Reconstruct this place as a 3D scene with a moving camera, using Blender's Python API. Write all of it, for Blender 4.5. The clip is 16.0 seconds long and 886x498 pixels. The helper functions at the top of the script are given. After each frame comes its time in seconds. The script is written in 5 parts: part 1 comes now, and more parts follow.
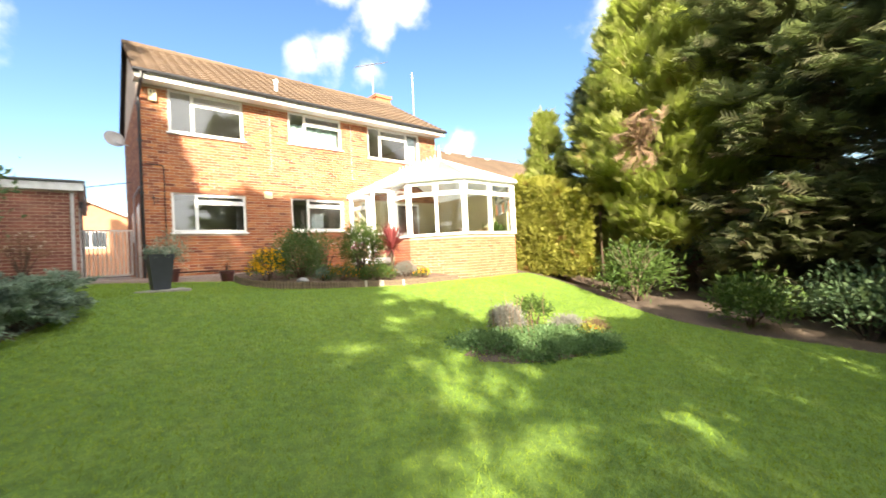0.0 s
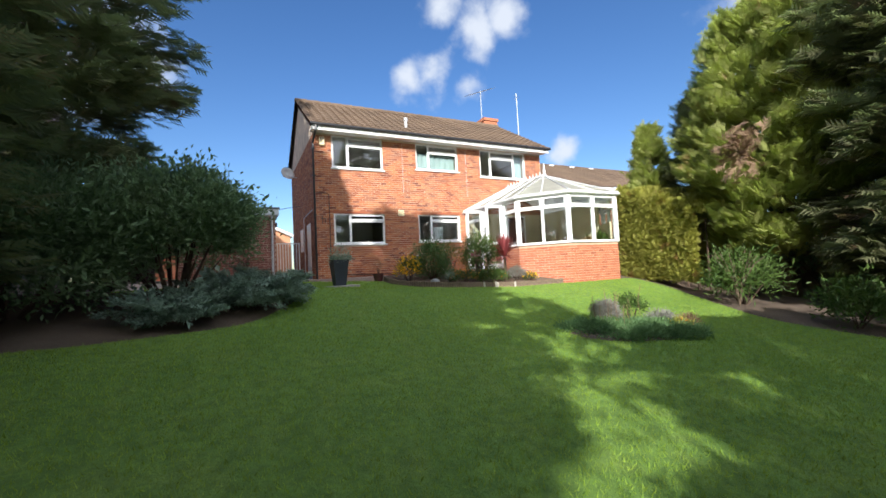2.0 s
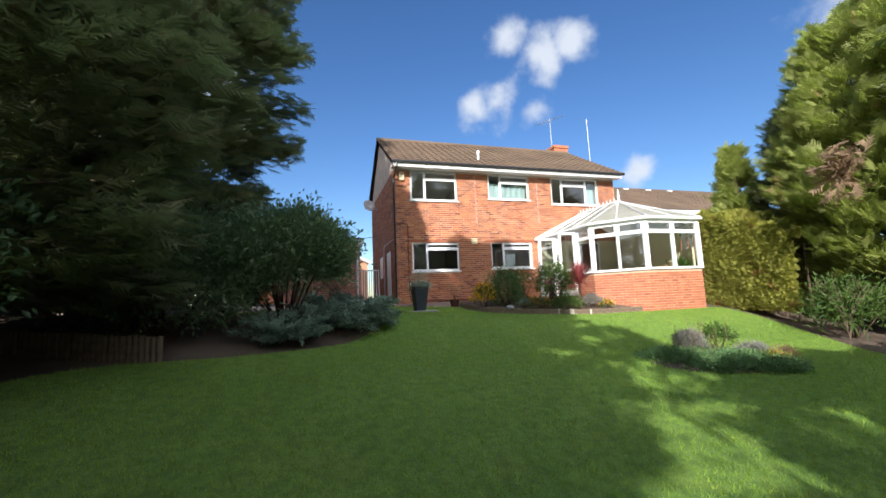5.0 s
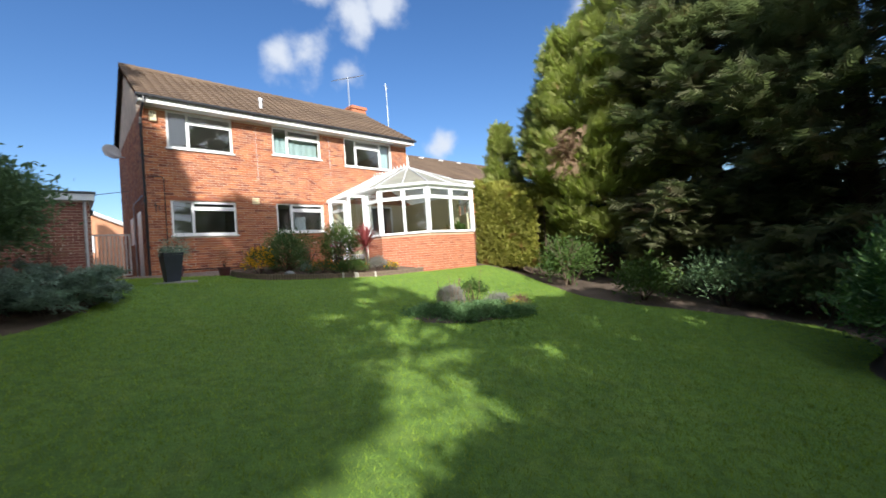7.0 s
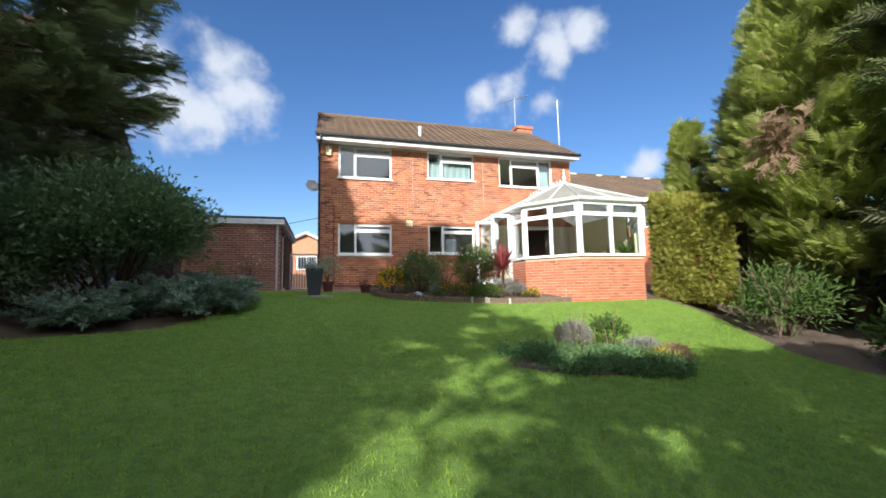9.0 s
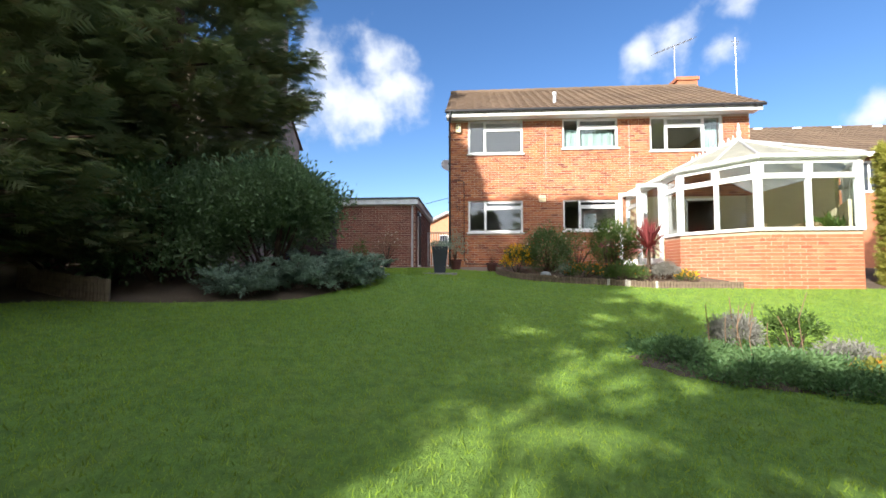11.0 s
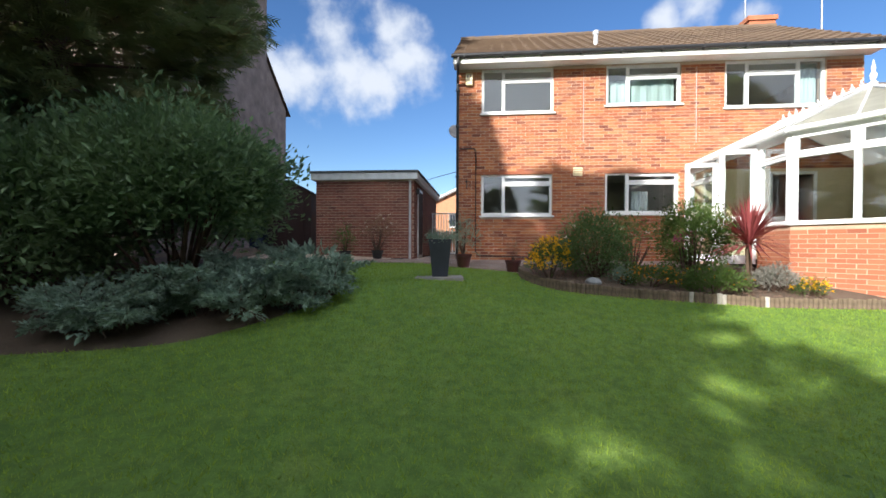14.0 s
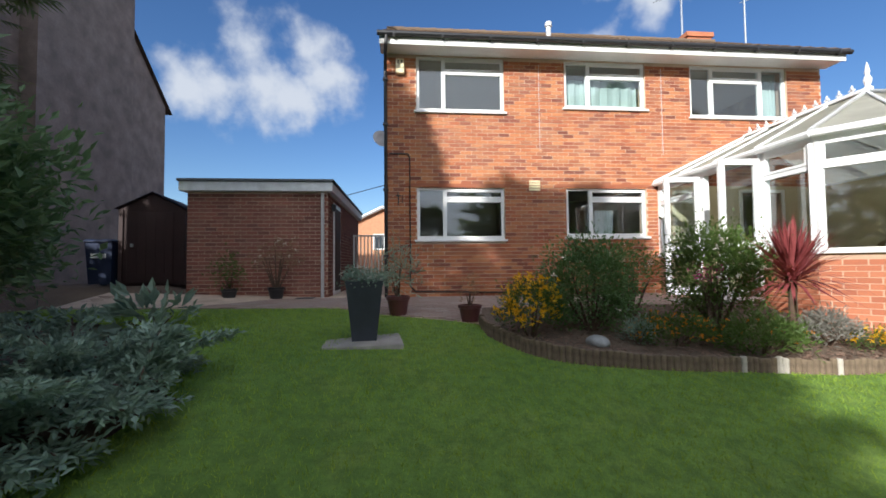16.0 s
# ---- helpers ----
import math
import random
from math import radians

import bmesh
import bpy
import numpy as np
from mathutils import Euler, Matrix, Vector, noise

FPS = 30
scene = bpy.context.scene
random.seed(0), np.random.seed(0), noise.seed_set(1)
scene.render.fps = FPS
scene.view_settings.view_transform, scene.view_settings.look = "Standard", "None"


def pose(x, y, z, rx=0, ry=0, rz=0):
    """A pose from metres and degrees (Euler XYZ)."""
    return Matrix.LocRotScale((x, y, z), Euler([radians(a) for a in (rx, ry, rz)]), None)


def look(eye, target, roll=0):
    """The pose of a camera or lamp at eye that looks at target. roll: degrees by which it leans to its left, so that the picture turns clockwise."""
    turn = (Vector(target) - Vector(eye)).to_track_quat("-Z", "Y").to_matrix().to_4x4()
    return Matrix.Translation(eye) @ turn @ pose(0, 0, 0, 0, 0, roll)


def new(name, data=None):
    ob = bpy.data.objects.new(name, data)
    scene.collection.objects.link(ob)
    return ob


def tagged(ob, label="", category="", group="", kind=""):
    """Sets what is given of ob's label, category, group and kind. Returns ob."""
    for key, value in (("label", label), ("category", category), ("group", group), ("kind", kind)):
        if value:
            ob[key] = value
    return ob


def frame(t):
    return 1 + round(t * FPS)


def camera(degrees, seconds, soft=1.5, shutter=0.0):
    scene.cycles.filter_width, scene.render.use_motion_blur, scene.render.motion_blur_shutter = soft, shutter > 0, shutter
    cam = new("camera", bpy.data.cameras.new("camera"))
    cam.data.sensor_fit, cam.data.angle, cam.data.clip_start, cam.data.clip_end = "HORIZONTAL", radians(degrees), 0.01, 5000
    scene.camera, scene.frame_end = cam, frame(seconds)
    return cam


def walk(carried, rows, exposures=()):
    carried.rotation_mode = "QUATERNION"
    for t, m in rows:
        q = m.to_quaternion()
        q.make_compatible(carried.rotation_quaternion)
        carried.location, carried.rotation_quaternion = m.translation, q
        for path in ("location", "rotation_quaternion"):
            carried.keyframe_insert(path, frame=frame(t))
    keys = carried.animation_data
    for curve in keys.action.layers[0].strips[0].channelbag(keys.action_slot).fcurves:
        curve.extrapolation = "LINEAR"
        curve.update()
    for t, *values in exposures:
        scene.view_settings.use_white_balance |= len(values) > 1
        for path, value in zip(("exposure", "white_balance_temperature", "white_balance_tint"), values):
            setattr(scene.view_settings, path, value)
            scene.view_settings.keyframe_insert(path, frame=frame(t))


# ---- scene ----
cam = camera(94.7, 16.0, soft=1.6, shutter=0.12)
METRES, EYE, TILT, LEAN, TURN = 11.36, 1.4, 0.0, 0.0, -40.5
ROWS = [
    (0.0, 0.0, 0.0, 0.0, 0.05, 0.87, 3.02),
    (0.5, -0.0062, -0.0505, -0.0033, 14.79, 3.15, 2.42),
    (1.0, -0.0127, -0.0961, -0.0053, 12.39, 2.03, 2.73),
    (1.5, -0.0069, -0.1323, -0.0095, 14.46, 1.86, 3.17),
    (2.0, -0.0091, -0.1633, -0.0091, 14.21, 2.98, 2.95),
    (2.5, -0.012, -0.1871, -0.008, 14.97, 2.86, 2.14),
    (3.0, -0.0072, -0.2004, -0.0083, 17.58, 3.38, 1.52),
    (5.5, -0.0118, -0.2145, -0.0047, 27.88, 7.47, 2.93),
    (6.0, -0.0123, -0.212, -0.0041, 32.17, 7.45, 3.24),
    (6.5, 0.0123, -0.1895, -0.0086, 18.71, 5.13, 4.25),
    (7.0, 0.0429, -0.1606, -0.0146, -2.3, 0.69, 4.13),
    (7.5, 0.0651, -0.1282, -0.0187, -8.58, -1.07, 2.43),
    (8.0, 0.0966, -0.0965, -0.022, 0.85, 1.06, 2.52),
    (8.5, 0.1226, -0.0612, -0.0224, 12.1, 3.59, 1.82),
    (9.0, 0.1495, -0.0301, -0.025, 24.18, 5.73, 1.23),
    (9.5, 0.1619, -0.0013, -0.0235, 37.84, 7.11, 0.5),
    (12.0, 0.133, 0.067, -0.0245, 46.57, 0.73, 1.87),
    (12.5, 0.1024, 0.1092, -0.0186, 48.15, 3.84, 3.96),
    (13.0, 0.0673, 0.152, -0.0114, 39.24, 0.01, -1.3),
    (13.5, 0.037, 0.1891, 0.0013, 44.35, 0.01, -0.14),
    (14.0, -0.0022, 0.2175, 0.0152, 46.06, -0.49, -0.28),
    (14.5, -0.0343, 0.2542, 0.0228, 42.61, 0.6, -0.21),
    (15.0, -0.0734, 0.2906, 0.0284, 38.43, 0.91, -0.48),
    (15.5, -0.1125, 0.3284, 0.0337, 32.28, 1.9, 1.06),
    (16.0, -0.1576, 0.3637, 0.0385, 35.39, 2.22, 0.6),
]
EXPOSURES = [(t, stops, kelvin, 10) for t, stops, kelvin in ((0.0, 2.3, 7400), (0.3, 1.75, 6700), (0.6, 1.38, 6200), (1.5, 1.2, 6050), (6.5, 1.12, 6050), (9.7, 1.15, 6050), (11.0, 1.55, 6300), (11.8, 1.85, 6300), (12.5, 1.68, 6300), (13.0, 1.42, 6300), (14.0, 1.25, 6150), (16.0, 0.92, 6050))]
walk(cam, [(t, pose(0, 0, EYE, TILT, LEAN, TURN) @ pose(METRES * x, METRES * y, METRES * z, 90 + pitch, roll, yaw)) for t, x, y, z, yaw, pitch, roll in ROWS], EXPOSURES)

# ---------------------------------------------------------------- light
SUN_DIR = Vector((-0.50, -0.87, 0.48)).normalized()      # towards the sun
SUN_EL = math.asin(SUN_DIR.z)
SUN_AZ = math.atan2(SUN_DIR.x, SUN_DIR.y)
sun = new("sun", bpy.data.lights.new("sun", "SUN"))
sun.data.energy, sun.data.angle, sun.data.color = 3.7, radians(0.55), (1.0, 0.93, 0.82)
sun.matrix_world = look((0, 0, 30), Vector((0, 0, 30)) - SUN_DIR)

world = bpy.data.worlds.new("sky")
scene.world = world
world.use_nodes = True
wn, wl = world.node_tree.nodes, world.node_tree.links
wn.clear()


def wnode(kind, **props):
    n = wn.new(kind)
    for k, v in props.items():
        n.inputs[k].default_value = v
    return n


def wmath(op, a, b=None, c=None):
    n = wn.new("ShaderNodeMath")
    n.operation = op
    for i, v in enumerate((a, b, c)):
        if v is None:
            continue
        if isinstance(v, (int, float)):
            n.inputs[i].default_value = v
        else:
            wl.new(v, n.inputs[i])
    return n.outputs[0]


sky = wn.new("ShaderNodeTexSky")
sky.sky_type, sky.sun_disc = "NISHITA", False
sky.sun_elevation, sky.sun_rotation = SUN_EL, SUN_AZ
sky.air_density, sky.dust_density, sky.ozone_density = 1.0, 0.4, 2.0
coord = wn.new("ShaderNodeTexCoord")
cn = wnode("ShaderNodeTexNoise", Scale=11.0, Detail=8.0, Roughness=0.52)
wl.new(coord.outputs["Generated"], cn.inputs["Vector"])
# cumulus clouds: direction and angular size; the last two are out of view
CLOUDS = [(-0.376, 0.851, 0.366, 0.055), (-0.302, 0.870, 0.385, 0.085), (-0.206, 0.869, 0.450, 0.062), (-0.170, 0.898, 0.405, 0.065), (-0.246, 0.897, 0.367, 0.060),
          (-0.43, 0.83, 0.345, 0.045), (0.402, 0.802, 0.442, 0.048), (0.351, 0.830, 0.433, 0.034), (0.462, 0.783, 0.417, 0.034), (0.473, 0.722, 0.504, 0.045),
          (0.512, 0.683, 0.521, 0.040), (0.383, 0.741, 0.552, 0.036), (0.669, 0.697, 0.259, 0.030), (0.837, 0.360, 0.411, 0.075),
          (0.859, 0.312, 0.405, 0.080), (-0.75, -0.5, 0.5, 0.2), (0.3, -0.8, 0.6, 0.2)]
mask = None
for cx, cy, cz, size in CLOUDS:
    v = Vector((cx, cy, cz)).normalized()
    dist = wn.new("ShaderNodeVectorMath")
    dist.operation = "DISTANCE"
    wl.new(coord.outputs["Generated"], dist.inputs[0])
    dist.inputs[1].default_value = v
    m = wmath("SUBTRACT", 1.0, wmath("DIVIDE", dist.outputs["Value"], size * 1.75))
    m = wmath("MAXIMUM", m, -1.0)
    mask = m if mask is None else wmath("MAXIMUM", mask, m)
# broken cumulus over the unseen southern half, added to brighten the shade
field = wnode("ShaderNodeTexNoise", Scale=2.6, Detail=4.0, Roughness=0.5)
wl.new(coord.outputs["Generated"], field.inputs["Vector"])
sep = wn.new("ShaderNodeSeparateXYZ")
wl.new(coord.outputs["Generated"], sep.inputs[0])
south_fill = wmath("MINIMUM", wmath("MAXIMUM", wmath("MULTIPLY", wmath("SUBTRACT", 0.0, sep.outputs["Y"]), 5.0), -1.0), 1.25)
south_fill = wmath("ADD", south_fill, wmath("MULTIPLY", wmath("SUBTRACT", field.outputs["Fac"], 0.5), 2.5))
mask = wmath("MAXIMUM", mask, south_fill)
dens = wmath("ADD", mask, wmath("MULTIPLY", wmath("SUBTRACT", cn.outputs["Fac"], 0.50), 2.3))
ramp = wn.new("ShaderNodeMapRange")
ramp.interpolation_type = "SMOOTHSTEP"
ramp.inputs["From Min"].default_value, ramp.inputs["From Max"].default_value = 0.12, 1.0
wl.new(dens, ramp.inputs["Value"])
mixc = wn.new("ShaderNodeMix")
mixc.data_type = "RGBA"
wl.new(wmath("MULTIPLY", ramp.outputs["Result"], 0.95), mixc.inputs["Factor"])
hsv = wnode("ShaderNodeHueSaturation", Hue=0.508, Saturation=1.22, Value=0.80)
wl.new(sky.outputs["Color"], hsv.inputs["Color"])
wl.new(hsv.outputs["Color"], mixc.inputs["A"])
# clouds grow brighter towards the sun, out of view, for more fill light
toward = wn.new("ShaderNodeVectorMath")
toward.operation = "DOT_PRODUCT"
wl.new(coord.outputs["Generated"], toward.inputs[0])
toward.inputs[1].default_value = SUN_DIR
fill_glow = wn.new("ShaderNodeMix")
fill_glow.data_type = "RGBA"
wl.new(wmath("POWER", wmath("MAXIMUM", toward.outputs["Value"], 0.0), 1.6), fill_glow.inputs["Factor"])
fill_glow.inputs["A"].default_value, fill_glow.inputs["B"].default_value = (4.3, 4.45, 4.7, 1), (12.0, 12.2, 12.6, 1)
wl.new(fill_glow.outputs["Result"], mixc.inputs["B"])
bg = wnode("ShaderNodeBackground", Strength=0.087)
wl.new(mixc.outputs["Result"], bg.inputs["Color"])
wl.new(bg.outputs["Background"], wn.new("ShaderNodeOutputWorld").inputs["Surface"])

# ---------------------------------------------------------------- materials


class Mat:
    """A node material with short helpers."""

    def __init__(self, name):
        self.mat = bpy.data.materials.new(name)
        self.mat.use_nodes = True
        self.tree = self.mat.node_tree
        self.tree.nodes.clear()
        self.out = self.tree.nodes.new("ShaderNodeOutputMaterial")
        self.coord = self.tree.nodes.new("ShaderNodeTexCoord").outputs["Object"]

    def node(self, kind, **props):
        n = self.tree.nodes.new(kind)
        for k, v in props.items():
            self.put(n.inputs[k.replace("_", " ")], v)
        return n

    def put(self, socket, v):
        if isinstance(v, bpy.types.NodeSocket):
            self.tree.links.new(v, socket)
        elif isinstance(v, tuple) and len(v) == 3 and socket.type == "RGBA":
            socket.default_value = (*v, 1)
        else:
            socket.default_value = v

    def noise(self, scale, detail=4.0, rough=0.55, vector=None):
        n = self.node("ShaderNodeTexNoise", Scale=scale, Detail=detail, Roughness=rough)
        self.put(n.inputs["Vector"], vector or self.coord)
        return n.outputs["Fac"]

    def mix(self, fac, a, b, blend="MIX"):
        n = self.tree.nodes.new("ShaderNodeMix")
        n.data_type, n.blend_type = "RGBA", blend
        self.put(n.inputs["Factor"], fac)
        self.put(n.inputs["A"], a)
        self.put(n.inputs["B"], b)
        return n.outputs["Result"]

    def ramp(self, v, lo, hi, a=0.0, b=1.0):
        n = self.node("ShaderNodeMapRange")
        self.put(n.inputs["Value"], v)
        for k, q in (("From Min", lo), ("From Max", hi), ("To Min", a), ("To Max", b)):
            n.inputs[k].default_value = q
        return n.outputs["Result"]

    def bsdf(self, color, rough=0.6, metal=0.0, bump=None, strength=0.3, distance=0.01, **more):
        n = self.node("ShaderNodeBsdfPrincipled", Base_Color=color, Roughness=rough, Metallic=metal)
        for k, v in more.items():
            self.put(n.inputs[k.replace("_", " ")], v)
        if bump is not None:
            b = self.node("ShaderNodeBump", Strength=strength, Distance=distance, Height=bump)
            self.put(n.inputs["Normal"], b.outputs["Normal"])
        self.tree.links.new(n.outputs["BSDF"], self.out.inputs["Surface"])
        return self.mat

    def island(self):
        return self.node("ShaderNodeNewGeometry").outputs["Random Per Island"]

    def rand(self):
        return self.node("ShaderNodeObjectInfo").outputs["Random"]


def plain(name, color, rough=0.5, metal=0.0, vary=0.12, scale=6.0, bump=0.1):
    m = Mat(name)
    n = m.noise(scale)
    f = m.noise(scale * 14, 3)
    dark = tuple(c * (1 - vary) for c in color)
    light = tuple(min(1.0, c * (1 + vary)) for c in color)
    c = m.mix(m.ramp(n, 0.3, 0.7), dark, light)
    c = m.mix(m.ramp(f, 0.35, 0.7, 0, vary), c, tuple(q * 0.6 for q in color))
    return m.bsdf(c, rough, metal, f, bump, 0.004)


def foliage(name, dark, light, dry=None, dry_share=0.08, rough=0.55, passing=0.3, patch=1.2):
    m = Mat(name)
    r = m.island()
    big = m.noise(patch, 3)
    c = m.mix(m.ramp(big, 0.35, 0.65), dark, light)
    c = m.mix(m.ramp(r, 0.0, 1.0, 0.0, 0.75), c, m.mix(r, dark, light))
    if dry:
        share = m.ramp(m.noise(patch * 1.6, 2), 0.70 - dry_share, 0.75 - dry_share, 0.0, 0.75)
        c = m.mix(m.node("ShaderNodeMath", Value=share).outputs[0], c, dry)
    p = m.node("ShaderNodeBsdfPrincipled", Base_Color=c, Roughness=rough)
    p.inputs["Specular IOR Level"].default_value = 0.3
    t = m.node("ShaderNodeBsdfTranslucent", Color=m.mix(0.5, c, (light[0] * 1.6, light[1] * 1.5, light[2]), "MIX"))
    s = m.node("ShaderNodeMixShader", Fac=passing)
    m.tree.links.new(p.outputs["BSDF"], s.inputs[1])
    m.tree.links.new(t.outputs["BSDF"], s.inputs[2])
    m.tree.links.new(s.outputs[0], m.out.inputs["Surface"])
    return m.mat


def brick_material(name, tones, per_object):
    m = Mat(name)
    r = m.rand() if per_object else m.island()
    n = m.node("ShaderNodeValToRGB", Fac=r)
    els = n.color_ramp.elements
    for i, c in enumerate(tones):
        e = els[i] if i < 2 else els.new(0.5)
        e.color = (*c, 1)
    for i, c in enumerate(tones):
        els[i].position = i / (len(tones) - 1)
        els[i].color = (*c, 1)
    fine = m.noise(60, 4)
    c = m.mix(m.ramp(fine, 0.35, 0.75, 0, 0.35), n.outputs["Color"], (0.16, 0.075, 0.05))
    c = m.mix(m.ramp(m.noise(1.3, 3), 0.45, 0.75, 0, 0.25), c, (0.42, 0.25, 0.17))
    return m.bsdf(c, 0.85, 0, fine, 0.5, 0.004)


BRICK_TONES = [(0.17, 0.050, 0.034), (0.42, 0.130, 0.055), (0.51, 0.195, 0.078), (0.29, 0.085, 0.045), (0.55, 0.235, 0.10), (0.23, 0.070, 0.046)]
M_BRICK = brick_material("brick", BRICK_TONES, False)
M_BRICK_PART = brick_material("brick_piece", BRICK_TONES, True)
GARAGE_TONES = [(0.13, 0.050, 0.044), (0.25, 0.090, 0.068), (0.32, 0.125, 0.090), (0.19, 0.066, 0.052), (0.30, 0.14, 0.11)]
M_BRICK_GARAGE = brick_material("garage_brick", GARAGE_TONES, False)
CONS_TONES = [(0.32, 0.095, 0.05), (0.48, 0.165, 0.08), (0.41, 0.13, 0.065), (0.53, 0.20, 0.10)]
M_BRICK_CONS = brick_material("dwarf_wall_brick", CONS_TONES, True)
M_MORTAR = plain("mortar", (0.60, 0.47, 0.36), 0.95, vary=0.2, scale=3, bump=0.4)
M_MORTAR_WARM = plain("warm_mortar", (0.58, 0.38, 0.27), 0.95, vary=0.2, scale=3, bump=0.4)
M_UPVC = plain("white_upvc", (0.83, 0.84, 0.84), 0.3, vary=0.03, scale=2, bump=0.02)
M_FASCIA = plain("white_fascia", (0.80, 0.80, 0.78), 0.4, vary=0.08, scale=1.5, bump=0.05)
M_BLACK = plain("black_plastic", (0.022, 0.022, 0.025), 0.4, vary=0.2)
M_GREY = plain("grey_plastic", (0.52, 0.53, 0.55), 0.45)
M_METAL = plain("galvanised_metal", (0.5, 0.52, 0.55), 0.35, 0.9)
M_PLANTER = plain("dark_grey_planter", (0.035, 0.042, 0.055), 0.5, vary=0.25, scale=3)
M_TERRA = plain("maroon_pot", (0.10, 0.03, 0.03), 0.5)
M_SLAB = plain("concrete", (0.33, 0.31, 0.28), 0.9, vary=0.2, scale=5, bump=0.4)
M_FELT = plain("roof_felt", (0.12, 0.13, 0.14), 0.9, vary=0.2, scale=4, bump=0.4)
M_SHED = plain("dark_brown_shed_panel", (0.030, 0.011, 0.011), 0.65, vary=0.25, scale=2)
M_BARK = plain("bark", (0.10, 0.065, 0.045), 0.95, vary=0.35, scale=9, bump=0.8)
M_LOG = plain("weathered_log", (0.19, 0.14, 0.095), 0.9, vary=0.35, scale=11, bump=0.6)
M_LOGPALE = plain("pale_log", (0.50, 0.46, 0.40), 0.9, vary=0.2, scale=11, bump=0.5)
M_CREAM = plain("cream_plaster", (0.62, 0.55, 0.36), 0.8, vary=0.06, scale=1.5)
M_ROOM = plain("room_paint", (0.66, 0.64, 0.60), 0.8, vary=0.05, scale=1)
M_FLOOR = plain("inside_floor", (0.30, 0.24, 0.18), 0.5, vary=0.15, scale=3)
M_CURTAIN = plain("pale_teal_fabric", (0.40, 0.50, 0.49), 0.9, vary=0.1, scale=4)
M_BLIND = plain("white_blind", (0.75, 0.77, 0.78), 0.8, vary=0.04, scale=4)
M_WICKER = plain("wicker", (0.50, 0.36, 0.20), 0.7, vary=0.2, scale=30)
M_CUSHION = plain("cream_cushion", (0.75, 0.68, 0.55), 0.9, vary=0.08)
M_BLUEBIN = plain("dark_blue_bin", (0.015, 0.025, 0.06), 0.4, vary=0.15)
M_ALARM = plain("cream_alarm_box", (0.75, 0.66, 0.42), 0.4, vary=0.05)
M_STONE = plain("garden_stone", (0.30, 0.31, 0.31), 0.85, vary=0.25, scale=8, bump=0.5)
M_RENDER = plain("pebbledash", (0.27, 0.21, 0.19), 0.95, vary=0.28, scale=2.5, bump=0.8)
M_NBRICK = plain("far_brick", (0.44, 0.16, 0.08), 0.9, vary=0.15, scale=5, bump=0.3)


def soil_material():
    m = Mat("soil")
    n, f = m.noise(1.3, 5), m.noise(34, 5, 0.7)
    c = m.mix(m.ramp(n, 0.3, 0.7), (0.095, 0.068, 0.050), (0.175, 0.128, 0.092))
    c = m.mix(m.ramp(f, 0.58, 0.7, 0, 0.8), c, (0.28, 0.20, 0.14))
    return m.bsdf(c, 0.95, 0, f, 0.9, 0.03)


def grass_material(name, blade):
    m = Mat(name)
    big, mid, fine = m.noise(0.5, 3), m.noise(2.6, 4), m.noise(42, 5, 0.75)
    c = m.mix(m.ramp(big, 0.3, 0.7), (0.175, 0.315, 0.046), (0.255, 0.405, 0.068))
    c = m.mix(m.ramp(mid, 0.5, 0.72, 0, 0.55), c, (0.31, 0.41, 0.08))
    c = m.mix(m.ramp(m.noise(9.0, 4, 0.65), 0.42, 0.62, 0.0, 0.55), c, (0.085, 0.165, 0.025))
    if blade:
        r = m.island()
        c = m.mix(m.ramp(r, 0, 1, 0, 0.6), c, (0.41, 0.55, 0.07))
        p = m.node("ShaderNodeBsdfPrincipled", Base_Color=c, Roughness=0.6)
        p.inputs["Specular IOR Level"].default_value = 0.25
        t = m.node("ShaderNodeBsdfTranslucent", Color=m.mix(0.5, c, (0.54, 0.64, 0.07)))
        s = m.node("ShaderNodeMixShader", Fac=0.4)
        m.tree.links.new(p.outputs["BSDF"], s.inputs[1])
        m.tree.links.new(t.outputs["BSDF"], s.inputs[2])
        m.tree.links.new(s.outputs[0], m.out.inputs["Surface"])
        return m.mat
    c = m.mix(m.ramp(fine, 0.42, 0.62, 0, 0.5), c, (0.11, 0.20, 0.035))
    return m.bsdf(c, 0.9, 0, fine, 1.0, 0.03)


M_SOIL = soil_material()
M_GRASS = grass_material("lawn_turf", False)
M_BLADE = grass_material("grass_blade", True)
M_PAVE = brick_material("paving_block", [(0.30, 0.24, 0.20), (0.38, 0.31, 0.27), (0.34, 0.25, 0.22), (0.42, 0.36, 0.32)], False)


def tile_material():
    m = Mat("roof_tile")
    n, f = m.noise(0.8, 4), m.noise(25, 4, 0.7)
    c = m.mix(m.ramp(n, 0.3, 0.7), (0.10, 0.066, 0.045), (0.16, 0.108, 0.072))
    c = m.mix(m.ramp(f, 0.52, 0.68, 0, 0.6), c, (0.20, 0.16, 0.09))
    return m.bsdf(c, 0.9, 0, f, 0.5, 0.008)


M_TILE = tile_material()


